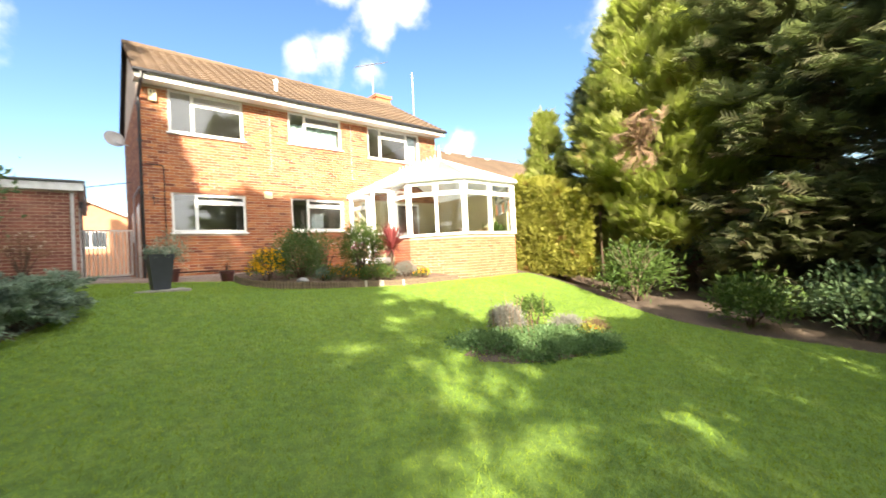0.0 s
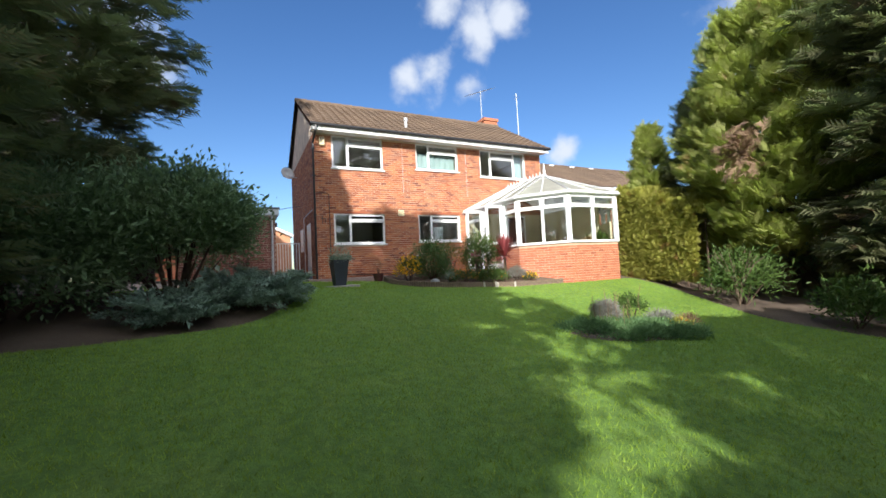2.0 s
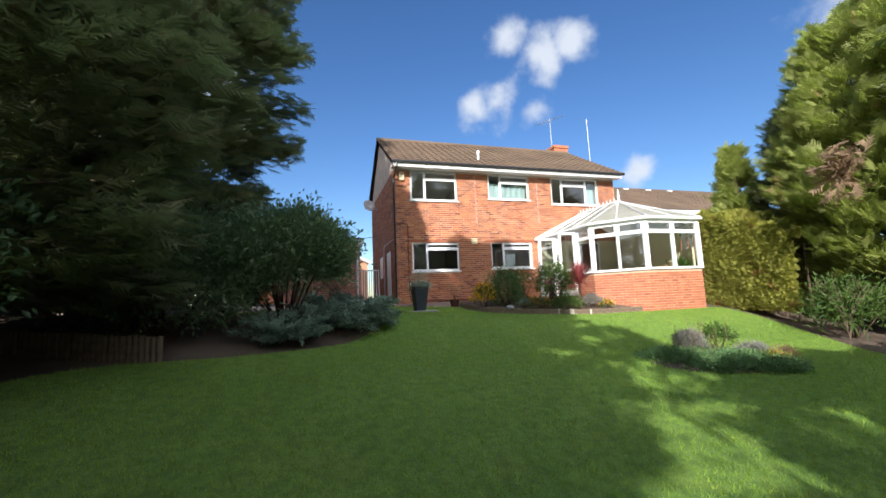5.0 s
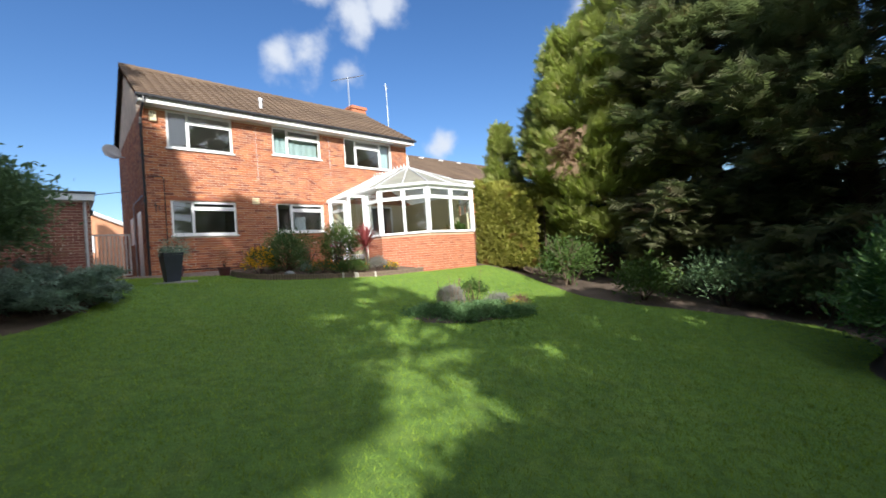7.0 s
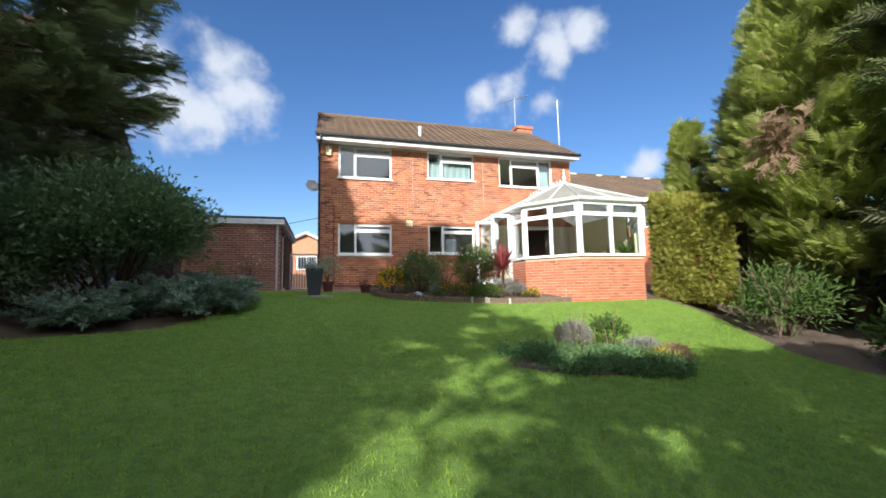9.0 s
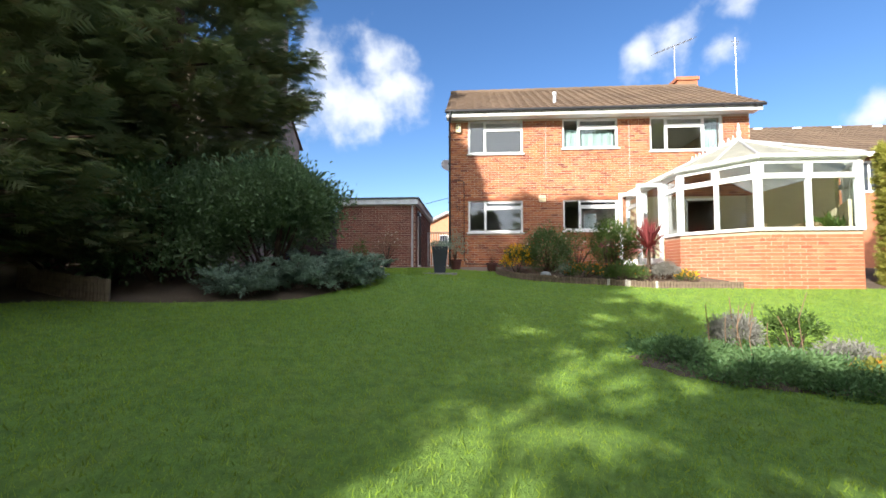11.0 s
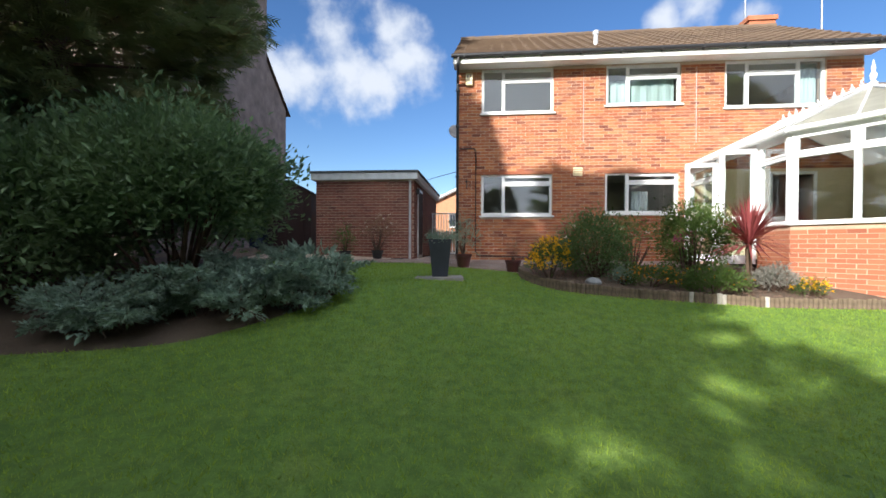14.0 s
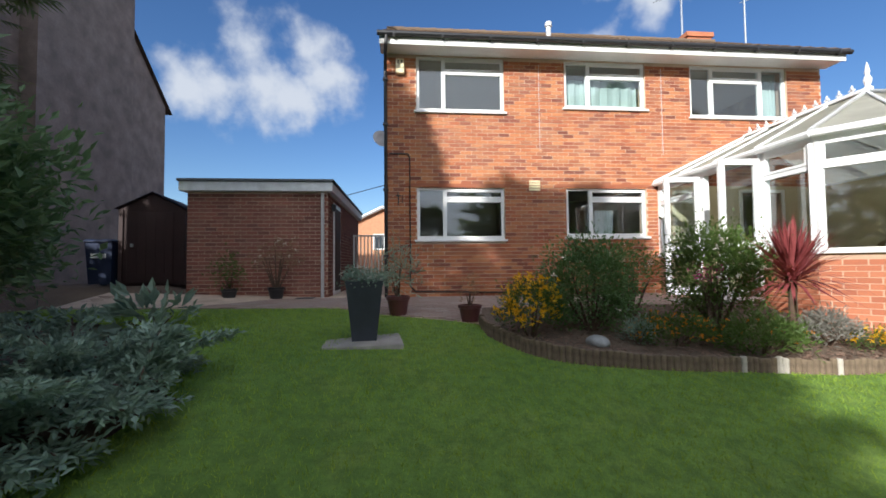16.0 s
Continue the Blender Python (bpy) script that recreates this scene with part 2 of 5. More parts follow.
def glass_material(name, tint, haze=0.0, gloss=1.0):
    m = Mat(name)
    clear = m.node("ShaderNodeBsdfTransparent", Color=tint)
    shine = m.node("ShaderNodeBsdfGlossy", Color=(0.95, 0.97, 1.0), Roughness=0.02)
    lw = m.node("ShaderNodeLayerWeight", Blend=0.5)
    pw = m.tree.nodes.new("ShaderNodeMath")
    pw.operation = "POWER"
    m.put(pw.inputs[0], lw.outputs["Facing"])
    pw.inputs[1].default_value = 4.0
    f = m.ramp(pw.outputs[0], 0, 1, 0.06 * gloss, 1.0)
    s = m.node("ShaderNodeMixShader", Fac=f)
    m.tree.links.new(clear.outputs[0], s.inputs[1])
    m.tree.links.new(shine.outputs[0], s.inputs[2])
    m.tree.links.new(s.outputs[0], m.out.inputs["Surface"])
    return m.mat


M_GLASS = glass_material("window_glass", (0.86, 0.90, 0.90), gloss=1.2)


def polycarbonate():
    m = Mat("polycarbonate_sheet")
    n = m.noise(3, 3)
    c = m.mix(m.ramp(n, 0.35, 0.7), (0.74, 0.73, 0.66), (0.84, 0.83, 0.76))
    p = m.node("ShaderNodeBsdfPrincipled", Base_Color=c, Roughness=0.35)
    t = m.node("ShaderNodeBsdfTranslucent", Color=c)
    s = m.node("ShaderNodeMixShader", Fac=0.6)
    m.tree.links.new(p.outputs["BSDF"], s.inputs[1])
    m.tree.links.new(t.outputs["BSDF"], s.inputs[2])
    m.tree.links.new(s.outputs[0], m.out.inputs["Surface"])
    return m.mat


M_POLY = polycarbonate()
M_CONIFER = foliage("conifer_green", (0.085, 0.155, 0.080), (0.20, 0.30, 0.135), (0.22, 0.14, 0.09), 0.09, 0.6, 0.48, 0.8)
# lighter, yellower than M_CONIFER: part of the sun on these trees is colour
M_CONIFER_SUNLIT = foliage("conifer_sunlit", (0.14, 0.26, 0.075), (0.42, 0.57, 0.14), (0.30, 0.20, 0.10), 0.02, 0.6, 0.45, 0.7)
M_HEDGE = foliage("golden_hedge", (0.23, 0.32, 0.05), (0.45, 0.54, 0.10), (0.24, 0.13, 0.05), 0.06, 0.6, 0.35, 1.4)
M_LAUREL = foliage("glossy_leaf", (0.050, 0.115, 0.042), (0.13, 0.23, 0.075), None, 0, 0.32, 0.3, 1.5)
M_RHODO = foliage("dark_shrub_leaf", (0.085, 0.150, 0.075), (0.19, 0.28, 0.14), None, 0, 0.4, 0.35, 1.2)
M_GREYLEAF = foliage("grey_green_leaf", (0.075, 0.13, 0.095), (0.35, 0.46, 0.38), None, 0, 0.6, 0.3, 5)
M_GREENLEAF = foliage("fresh_leaf", (0.045, 0.095, 0.020), (0.12, 0.185, 0.045), None, 0, 0.5, 0.3, 2)
M_COVER = foliage("ground_cover_leaf", (0.065, 0.145, 0.055), (0.17, 0.28, 0.11), None, 0, 0.5, 0.3, 3)
M_CHIP = foliage("bark_chip", (0.075, 0.045, 0.035), (0.30, 0.20, 0.15), None, 0, 0.9, 0.02, 6)
M_LAVENDER = foliage("grey_lavender", (0.17, 0.17, 0.15), (0.33, 0.32, 0.29), None, 0, 0.8, 0.2, 3)
M_DRYTWIG = foliage("dry_sprig", (0.19, 0.12, 0.075), (0.32, 0.22, 0.14), None, 0, 0.9, 0.2, 3)
M_REDBLADE = foliage("red_strap_leaf", (0.16, 0.035, 0.045), (0.36, 0.095, 0.095), None, 0, 0.45, 0.25, 4)
M_YELLOW = foliage("yellow_petal", (0.75, 0.40, 0.01), (0.85, 0.55, 0.02), None, 0, 0.6, 0.3, 4)
M_ORANGE = foliage("orange_petal", (0.62, 0.20, 0.02), (0.75, 0.32, 0.03), None, 0, 0.6, 0.3, 4)
M_PALEPETAL = foliage("pale_petal", (0.62, 0.58, 0.50), (0.78, 0.72, 0.66), None, 0, 0.6, 0.3, 4)
M_PURPLE = foliage("purple_petal", (0.16, 0.02, 0.07), (0.26, 0.04, 0.12), None, 0, 0.6, 0.3, 4)

# ---------------------------------------------------------------- mesh helpers
rng = np.random.default_rng(7)


def mesh_from(name, verts, tris, material, smooth=False):
    """A triangle mesh from numpy arrays."""
    me = bpy.data.meshes.new(name)
    nv, nt = len(verts), len(tris)
    me.vertices.add(nv)
    me.vertices.foreach_set("co", np.asarray(verts, np.float32).ravel())
    me.loops.add(nt * 3)
    me.loops.foreach_set("vertex_index", np.asarray(tris, np.int32).ravel())
    me.polygons.add(nt)
    me.polygons.foreach_set("loop_start", np.arange(0, nt * 3, 3, dtype=np.int32))
    if smooth:
        me.polygons.foreach_set("use_smooth", np.ones(nt, bool))
    me.update(calc_edges=True)
    if not smooth:
        me.shade_flat()
    me.materials.append(material)
    return me


def thing(name, at, label, category, group="", kind="", rz=0.0):
    ob = new(name)
    ob.matrix_world = pose(*at, 0, 0, rz)
    ob.empty_display_size = 0.1
    return tagged(ob, label, category, group, kind)


def child(name, mesh, parent, label="", kind=""):
    ob = new(name, mesh)
    ob.parent = parent
    if label:
        ob["label"] = label
    if kind:
        ob["kind"] = kind
    return ob


def bm_mesh(name, bm, material, smooth=False):
    me = bpy.data.meshes.new(name)
    bmesh.ops.recalc_face_normals(bm, faces=bm.faces)
    if smooth:
        for f in bm.faces:
            f.smooth = True
    bm.to_mesh(me)
    bm.free()
    me.materials.append(material)
    return me


def part(name, bm, material, parent, label="", smooth=False):
    return child(name, bm_mesh(name, bm, material, smooth), parent, label)


def structure(name, bm, material, label, category):
    ob = new(name, bm_mesh(name, bm, material))
    return tagged(ob, label, category, kind="structure")


def box(bm, x0, y0, z0, x1, y1, z1, bevel=0.0, m=None):
    r = bmesh.ops.create_cube(bm, size=1.0, matrix=Matrix.Translation(((x0 + x1) / 2, (y0 + y1) / 2, (z0 + z1) / 2)) @ Matrix.Diagonal((x1 - x0, y1 - y0, z1 - z0, 1)))
    vs = r["verts"]
    if bevel:
        es = list({e for v in vs for e in v.link_edges})
        r = bmesh.ops.bevel(bm, geom=es, offset=bevel, segments=1, affect="EDGES")
        vs = r["verts"]
    if m is not None:
        bmesh.ops.transform(bm, matrix=m, verts=vs)
    return bm


def boxes(*specs, bevel=0.0, m=None):
    bm = bmesh.new()
    for s in specs:
        box(bm, *s, bevel=bevel, m=m)
    return bm


def tube(bm, a, b, r0, r1=None, seg=8):
    a, b = Vector(a), Vector(b)
    d = b - a
    m = Matrix.Translation((a + b) / 2) @ d.to_track_quat("Z", "Y").to_matrix().to_4x4()
    bmesh.ops.create_cone(bm, cap_ends=True, segments=seg, radius1=r0, radius2=r0 if r1 is None else r1, depth=d.length, matrix=m)
    return bm


def path_tube(bm, pts, r, seg=6):
    for a, b in zip(pts, pts[1:]):
        tube(bm, a, b, r, r, seg)
    return bm


def lathe(bm, profile, seg=20, at=(0, 0, 0)):
    rings = []
    for r, z in profile:
        rings.append([bm.verts.new((at[0] + r * math.cos(2 * math.pi * i / seg), at[1] + r * math.sin(2 * math.pi * i / seg), at[2] + z)) for i in range(seg)])
    for a, b in zip(rings, rings[1:]):
        for i in range(seg):
            bm.faces.new((a[i], a[(i + 1) % seg], b[(i + 1) % seg], b[i]))
    bm.faces.new(rings[0])
    bm.faces.new(rings[-1])
    return bm


def frames(dirs, spread=1.0):
    """Rotation matrices whose y axis follows dirs, rolled at random."""
    d = dirs / np.linalg.norm(dirs, axis=1, keepdims=True)
    r = rng.normal(size=d.shape) * spread + np.array((0, 0, 1.0))
    x = np.cross(d, r)
    x /= np.linalg.norm(x, axis=1, keepdims=True) + 1e-9
    z = np.cross(x, d)
    return np.stack((x, d, z), axis=2)


def scatter(template, places, rot, size):
    """Copies of a template (vertices, triangles) as arrays."""
    tv, tf = template
    k, n = len(tv), len(places)
    v = np.einsum("nij,kj->nki", rot * size[:, None, None], tv) + places[:, None, :]
    f = tf[None] + (np.arange(n) * k)[:, None, None]
    return v.reshape(-1, 3), f.reshape(-1, 3)


def join(*pairs):
    vs, fs, off = [], [], 0
    for v, f in pairs:
        vs.append(v)
        fs.append(f + off)
        off += len(v)
    return np.concatenate(vs), np.concatenate(fs)


def spray_template():
    """A feathery flat spray of a cypress, one unit long."""
    v, f = [], []

    def blade(a, b, w):
        a, b = np.array(a, float), np.array(b, float)
        side = np.cross(b - a, (0, 0, 1.0))
        side = side / np.linalg.norm(side) * w
        i = len(v)
        v.extend([a - side * 0.5, a + side * 0.5, b])
        f.append((i, i + 1, i + 2))

    blade((0, 0, 0), (0, 1, -0.10), 0.07)
    for i, y in enumerate((0.15, 0.32, 0.5, 0.68)):
        ln = 0.52 * (1 - 0.55 * y)
        blade((0, y, -0.02), (ln * 0.7, y + ln * 0.8, -0.10 + 0.03 * (i % 2)), 0.10)
        blade((0, y + 0.06, -0.02), (-ln * 0.7, y + 0.06 + ln * 0.8, -0.08 - 0.03 * (i % 2)), 0.10)
    return np.array(v), np.array(f)


LEAF = (np.array([(0, 0, 0), (0.22, 0.45, 0.06), (0, 1, -0.08), (-0.22, 0.45, 0.06)], float), np.array([(0, 1, 2), (0, 2, 3)]))
NARROW = (np.array([(0, 0, 0), (0.11, 0.45, 0.03), (0, 1, -0.10), (-0.11, 0.45, 0.03)], float), np.array([(0, 1, 2), (0, 2, 3)]))
SPRAY = spray_template()


def lump(p, scale, seed):
    """Cheap smooth 3D noise of points, about -1 to 1."""
    q = p * scale + seed
    return (np.sin(q[:, 0] * 1.7 + np.sin(q[:, 1] * 1.3)) + np.sin(q[:, 1] * 2.1 + np.sin(q[:, 2] * 1.1)) + np.sin(q[:, 2] * 1.9 + np.sin(q[:, 0] * 1.5))) / 3

# ---------------------------------------------------------------- ground
FY = [(-60, -1.2), (-8, -0.9), (-2, -0.4), (-0.4, -0.2), (1, 0.0), (2.7, 0.18), (3.7, 0.29), (4.7, 0.37), (5.5, 0.48), (6.5, 0.68), (7.8, 0.92), (8.8, 1.0), (9.6, 1.08), (10.8, 1.17), (12.4, 1.2), (16, 1.22), (60, 1.3)]
FYA = np.array(FY)


def height(x, y):
    """The ground's height: a lawn that rises to the house and falls to the right."""
    x, y = np.asarray(x, float), np.asarray(y, float)
    tilt = np.interp(y, [8, 10.5], [1.0, 0.0])
    h = np.interp(y, FYA[:, 0], FYA[:, 1]) - 0.055 * (np.clip(x, -6, 5.5) - 1.8) * tilt
    back = np.clip((-x - 2.9) / 1.2, 0, 1) * np.clip((y - 11.5) / 2.0, 0, 1) * 0.26
    return h + back


def hz(x, y):
    return float(height(x, y))


LAWN_EDGE = [(-0.6, 10.9), (0.3, 10.75), (0.9, 10.2), (2.22, 9.5), (2.24, 9.0), (2.66, 8.18), (3.6, 7.94), (4.7, 7.93), (5.7, 7.91), (7.3, 7.92), (8.5, 7.85), (9.9, 7.9), (10.0, 7.2), (9.6, 5.8), (8.9, 4.6),
             (8.0, 3.3), (7.8, 2.0), (8.2, 0.4), (8.5, -0.9), (7.6, -1.6), (6.2, -1.5), (5.4, -2.2), (4.0, -5.0), (-3.6, -5.0), (-4.6, -1.0), (-4.9, 1.5), (-4.9, 3.4), (-4.3, 4.35), (-2.9, 4.75), (-1.4, 5.35), (-0.7, 6.2), (-0.35, 7.1), (-0.8, 8.2), (-2.4, 9.6), (-4.5, 10.4), (-4.5, 11.4), (-2.0, 11.1)]


def inside(poly, x, y):
    res = np.zeros(x.shape, bool)
    for (x0, y0), (x1, y1) in zip(poly, poly[1:] + poly[:1]):
        c = ((y0 > y) != (y1 > y)) & (x < (x1 - x0) * (y - y0) / (y1 - y0 + 1e-12) + x0)
        res ^= c
    return res


def grid_mesh(name, xs, ys, lift, material):
    gx, gy = np.meshgrid(xs, ys)
    z = height(gx, gy) + lift(gx, gy)
    v = np.stack((gx, gy, z), 2).reshape(-1, 3)
    w, hgt = len(xs), len(ys)
    i = (np.arange(hgt - 1)[:, None] * w + np.arange(w - 1)[None]).ravel()
    t = np.concatenate((np.stack((i, i + 1, i + w + 1), 1), np.stack((i, i + w + 1, i + w), 1)))
    return mesh_from(name, v, t, material, True)


near_x, near_y = np.arange(-12, 14.01, 0.25), np.arange(-8, 14.01, 0.25)
xs = np.concatenate(([-400, -150, -60, -30, -20, -15], near_x, [17, 22, 35, 70, 160, 400]))
ys = np.concatenate(([-400, -150, -60, -30, -16, -11], near_y, [17, 22, 35, 70, 160, 400]))
ground = tagged(new("ground", grid_mesh("ground", xs, ys, lambda x, y: -0.03 + 0.012 * np.sin(x * 3.1) * np.sin(y * 2.7), M_SOIL)), "dark bare garden soil with bark litter under shrubs", "soil", kind="structure")

# the lawn: a fan-free sheet cut to its edge
bm = bmesh.new()
edge = [Vector((x, y, 0)) for x, y in LAWN_EDGE]
smooth_edge = []
for i in range(len(edge)):
    p0, p1, p2, p3 = edge[i - 1], edge[i], edge[(i + 1) % len(edge)], edge[(i + 2) % len(edge)]
    for s in range(4):
        t = s / 4
        smooth_edge.append(0.5 * ((2 * p1) + (p2 - p0) * t + (2 * p0 - 5 * p1 + 4 * p2 - p3) * t * t + (3 * p1 - p0 - 3 * p2 + p3) * t ** 3))
face = bm.faces.new([bm.verts.new(p) for p in smooth_edge])
bmesh.ops.triangulate(bm, faces=[face])
for k in range(-24, 56):
    for no, co in (((1, 0, 0), (k * 0.25, 0, 0)), ((0, 1, 0), (0, k * 0.25, 0))):
        bmesh.ops.bisect_plane(bm, geom=bm.verts[:] + bm.edges[:] + bm.faces[:], plane_co=co, plane_no=no, dist=1e-4)
for v in bm.verts:
    v.co.z = hz(v.co.x, v.co.y) + 0.01
for f in bm.faces:
    f.smooth = True
lawn = structure("lawn", bm, M_GRASS, "mown green lawn with paler worn patches", "lawn")
LAWN_POLY = [(p.x, p.y) for p in smooth_edge]


def grass_blades():
    n = 420000
    y = -3.0 + 13.8 * rng.random(n) ** 1.15
    x = -5.0 + 15.0 * rng.random(n)
    keep = inside(LAWN_POLY, x, y)
    x, y = x[keep], y[keep]
    n = len(x)
    p = np.stack((x, y, height(x, y) + 0.008), 1)
    d = np.stack((rng.normal(size=n) * 0.55, rng.normal(size=n) * 0.55, np.ones(n)), 1)
    blade = (np.array([(-0.5, 0, 0), (0.5, 0, 0), (0.15, 1, 0.25)]), np.array([(0, 1, 2)]))
    rot = frames(d)
    rot[:, :, 0] *= 0.22
    v, f = scatter(blade, p, rot, 0.018 + 0.030 * rng.random(n) ** 2)
    child("grass", mesh_from("grass", v, f, M_BLADE), lawn, "short green grass blades", "stuff")


grass_blades()

# ---------------------------------------------------------------- brickwork
BRICK_V = np.array([(0, 0, 0), (1, 0, 0), (1, 0, 1), (0, 0, 1), (0, 1, 0), (1, 1, 0), (1, 1, 1), (0, 1, 1)], float)
BRICK_T = np.array([(0, 1, 2), (0, 2, 3), (1, 5, 6), (1, 6, 2), (4, 0, 3), (4, 3, 7), (3, 2, 6), (3, 6, 7), (4, 5, 1), (4, 1, 0)])
COURSE, LENGTH = 0.075, 0.225


def brick_slots(length, z0, z1, holes=()):
    """Stretcher bond on a wall that runs along its own x: rows of (x0, x1, z)."""
    out = []
    for c in range(int((z1 - z0) / COURSE + 0.01)):
        z = z0 + c * COURSE
        spans = [(0.0, length)]
        for hx0, hz0, hx1, hz1 in holes:
            if z + COURSE * 0.6 > hz0 and z + COURSE * 0.4 < hz1:
                spans = [q for a, b in spans for q in ((a, min(b, hx0)), (max(a, hx1), b)) if q[1] - q[0] > 0.03]
        for a, b in spans:
            k = math.floor(a / LENGTH) - 1
            while True:
                s = k * LENGTH + (LENGTH / 2 if c % 2 else 0)
                k += 1
                if s >= b:
                    break
                s0, s1 = max(s, a), min(s + LENGTH - 0.01, b)
                if s1 - s0 > 0.03:
                    out.append((s0, s1, z + 0.005))
    return out


def brick_mesh(name, slots, material, proud=0.005):
    s = np.array(slots)
    n = len(s)
    size = np.stack((s[:, 1] - s[:, 0], np.full(n, 0.02), np.full(n, COURSE - 0.01)), 1)
    org = np.stack((s[:, 0], -proud - 0.002 * rng.random(n), s[:, 2]), 1)
    v = BRICK_V[None] * size[:, None] + org[:, None]
    f = BRICK_T[None] + (np.arange(n) * 8)[:, None, None]
    return mesh_from(name, v.reshape(-1, 3), f.reshape(-1, 3), material)


def lay_bricks(parent, m, length, z0, z1, material, holes=(), pick=None, piece=None):
    """Bricks on a wall whose outer foot line starts at m's place and runs along its x."""
    slots = brick_slots(length, z0, z1, holes)
    single = [s for s in slots if pick and pick(s)][:300]
    chosen = set(single)
    rest = [s for s in slots if s not in chosen]
    if rest:
        ob = child("brickwork", brick_mesh("brickwork", rest, material), parent, "", "stuff")
        ob.matrix_world = m
    shared = {}
    for s0, s1, z in single:
        key = round(s1 - s0, 2)
        if key not in shared:
            shared[key] = brick_mesh("brick", [(0, key, 0)], piece)
        ob = child("brick", shared[key], parent)
        ob.matrix_world = m @ pose(s0, 0.002 * random.random(), z)


def wall_cells(x0, x1, z0, z1, holes):
    """Boxes that fill a wall round its holes."""
    xs_ = sorted({x0, x1, *[h[0] for h in holes], *[h[2] for h in holes]})
    out = []
    for a, b in zip(xs_, xs_[1:]):
        cuts = sorted((h[1], h[3]) for h in holes if h[0] <= a + 1e-6 and h[2] >= b - 1e-6)
        z = z0
        for c0, c1 in cuts:
            if c0 > z:
                out.append((a, b, z, c0))
            z = c1
        if z < z1:
            out.append((a, b, z, z1))
    return out


# ---------------------------------------------------------------- the house
HX0, HX1, HY, HBACK, HZ0, HZ1 = 0.96, 10.44, 12.38, 18.8, 1.0, 6.12
WINDOWS = {  # x0, z0, x1, z1, mullions, pane with a vent light
    "a": (1.54, 4.93, 3.33, 6.06, (2.09,), 1), "b": (4.61, 5.06, 6.37, 6.06, (5.14,), 1), "c": (7.38, 4.93, 9.63, 6.06, (7.90, 9.04), 1),
    "d": (1.54, 2.34, 3.31, 3.39, (2.10,), 1), "e": (4.60, 2.38, 6.33, 3.40, (5.14,), 1)}
HOLES = [(w[0], w[1], w[2], w[3]) for w in WINDOWS.values()]
CONS_DOOR = (8.45, 1.25, 9.35, 3.3)

house = thing("house", (0, 0, 0), "two-storey detached house of orange-red brick with white windows", "house")
bm = bmesh.new()
for a, b, z0, z1 in wall_cells(HX0, HX1, HZ0, HZ1, HOLES + [CONS_DOOR]):
    box(bm, a, HY, z0, b, HY + 0.27, z1)
bmesh.ops.remove_doubles(bm, verts=bm.verts[:], dist=0.001)
part("rear_wall", bm, M_MORTAR, house)
RY, RZ = 15.6, 8.42
for nm, x in (("gable_wall", HX0), ("gable_wall", HX1 - 0.25)):
    bm = boxes((x, HY + 0.271, HZ0, x + 0.25, HBACK, HZ1))
    prof = [(HY, HZ1), (HBACK + 0.02, HZ1), (RY, RZ - 0.08)]
    a = [bm.verts.new((x, y, z + 0.002)) for y, z in prof]
    b = [bm.verts.new((x + 0.25, y, z + 0.002)) for y, z in prof]
    bm.faces.new(a)
    bm.faces.new(b)
    for i in range(3):
        bm.faces.new((a[i], a[(i + 1) % 3], b[(i + 1) % 3], b[i]))
    part(nm, bm, M_MORTAR, house)
part("front_wall", boxes((HX0 + 0.251, HBACK - 0.25, HZ0, HX1 - 0.251, HBACK, HZ1)), M_NBRICK, house)
part("inner_floor", boxes((HX0 + 0.251, HY + 0.271, 3.72, HX1 - 0.251, HBACK - 0.251, 3.95)), M_ROOM, house)
part("inner_ceiling", boxes((HX0 + 0.251, HY + 0.271, 6.10, HX1 - 0.251, HBACK - 0.251, 6.14)), M_ROOM, house)
part("ground_floor", boxes((HX0 + 0.251, HY + 0.271, 1.18, HX1 - 0.251, HBACK - 0.251, 1.30)), M_FLOOR, house)
part("room_wall", boxes((HX0 + 0.251, 16.2, 1.301, HX1 - 0.251, 16.3, 3.719), (HX0 + 0.251, 16.2, 3.951, HX1 - 0.251, 16.3, 6.099),
                        (4.1, HY + 0.272, 3.951, 4.2, 16.199, 6.099), (6.9, HY + 0.272, 3.951, 7.0, 16.199, 6.099), (4.0, HY + 0.272, 1.301, 4.1, 16.199, 3.719)), M_ROOM, house)


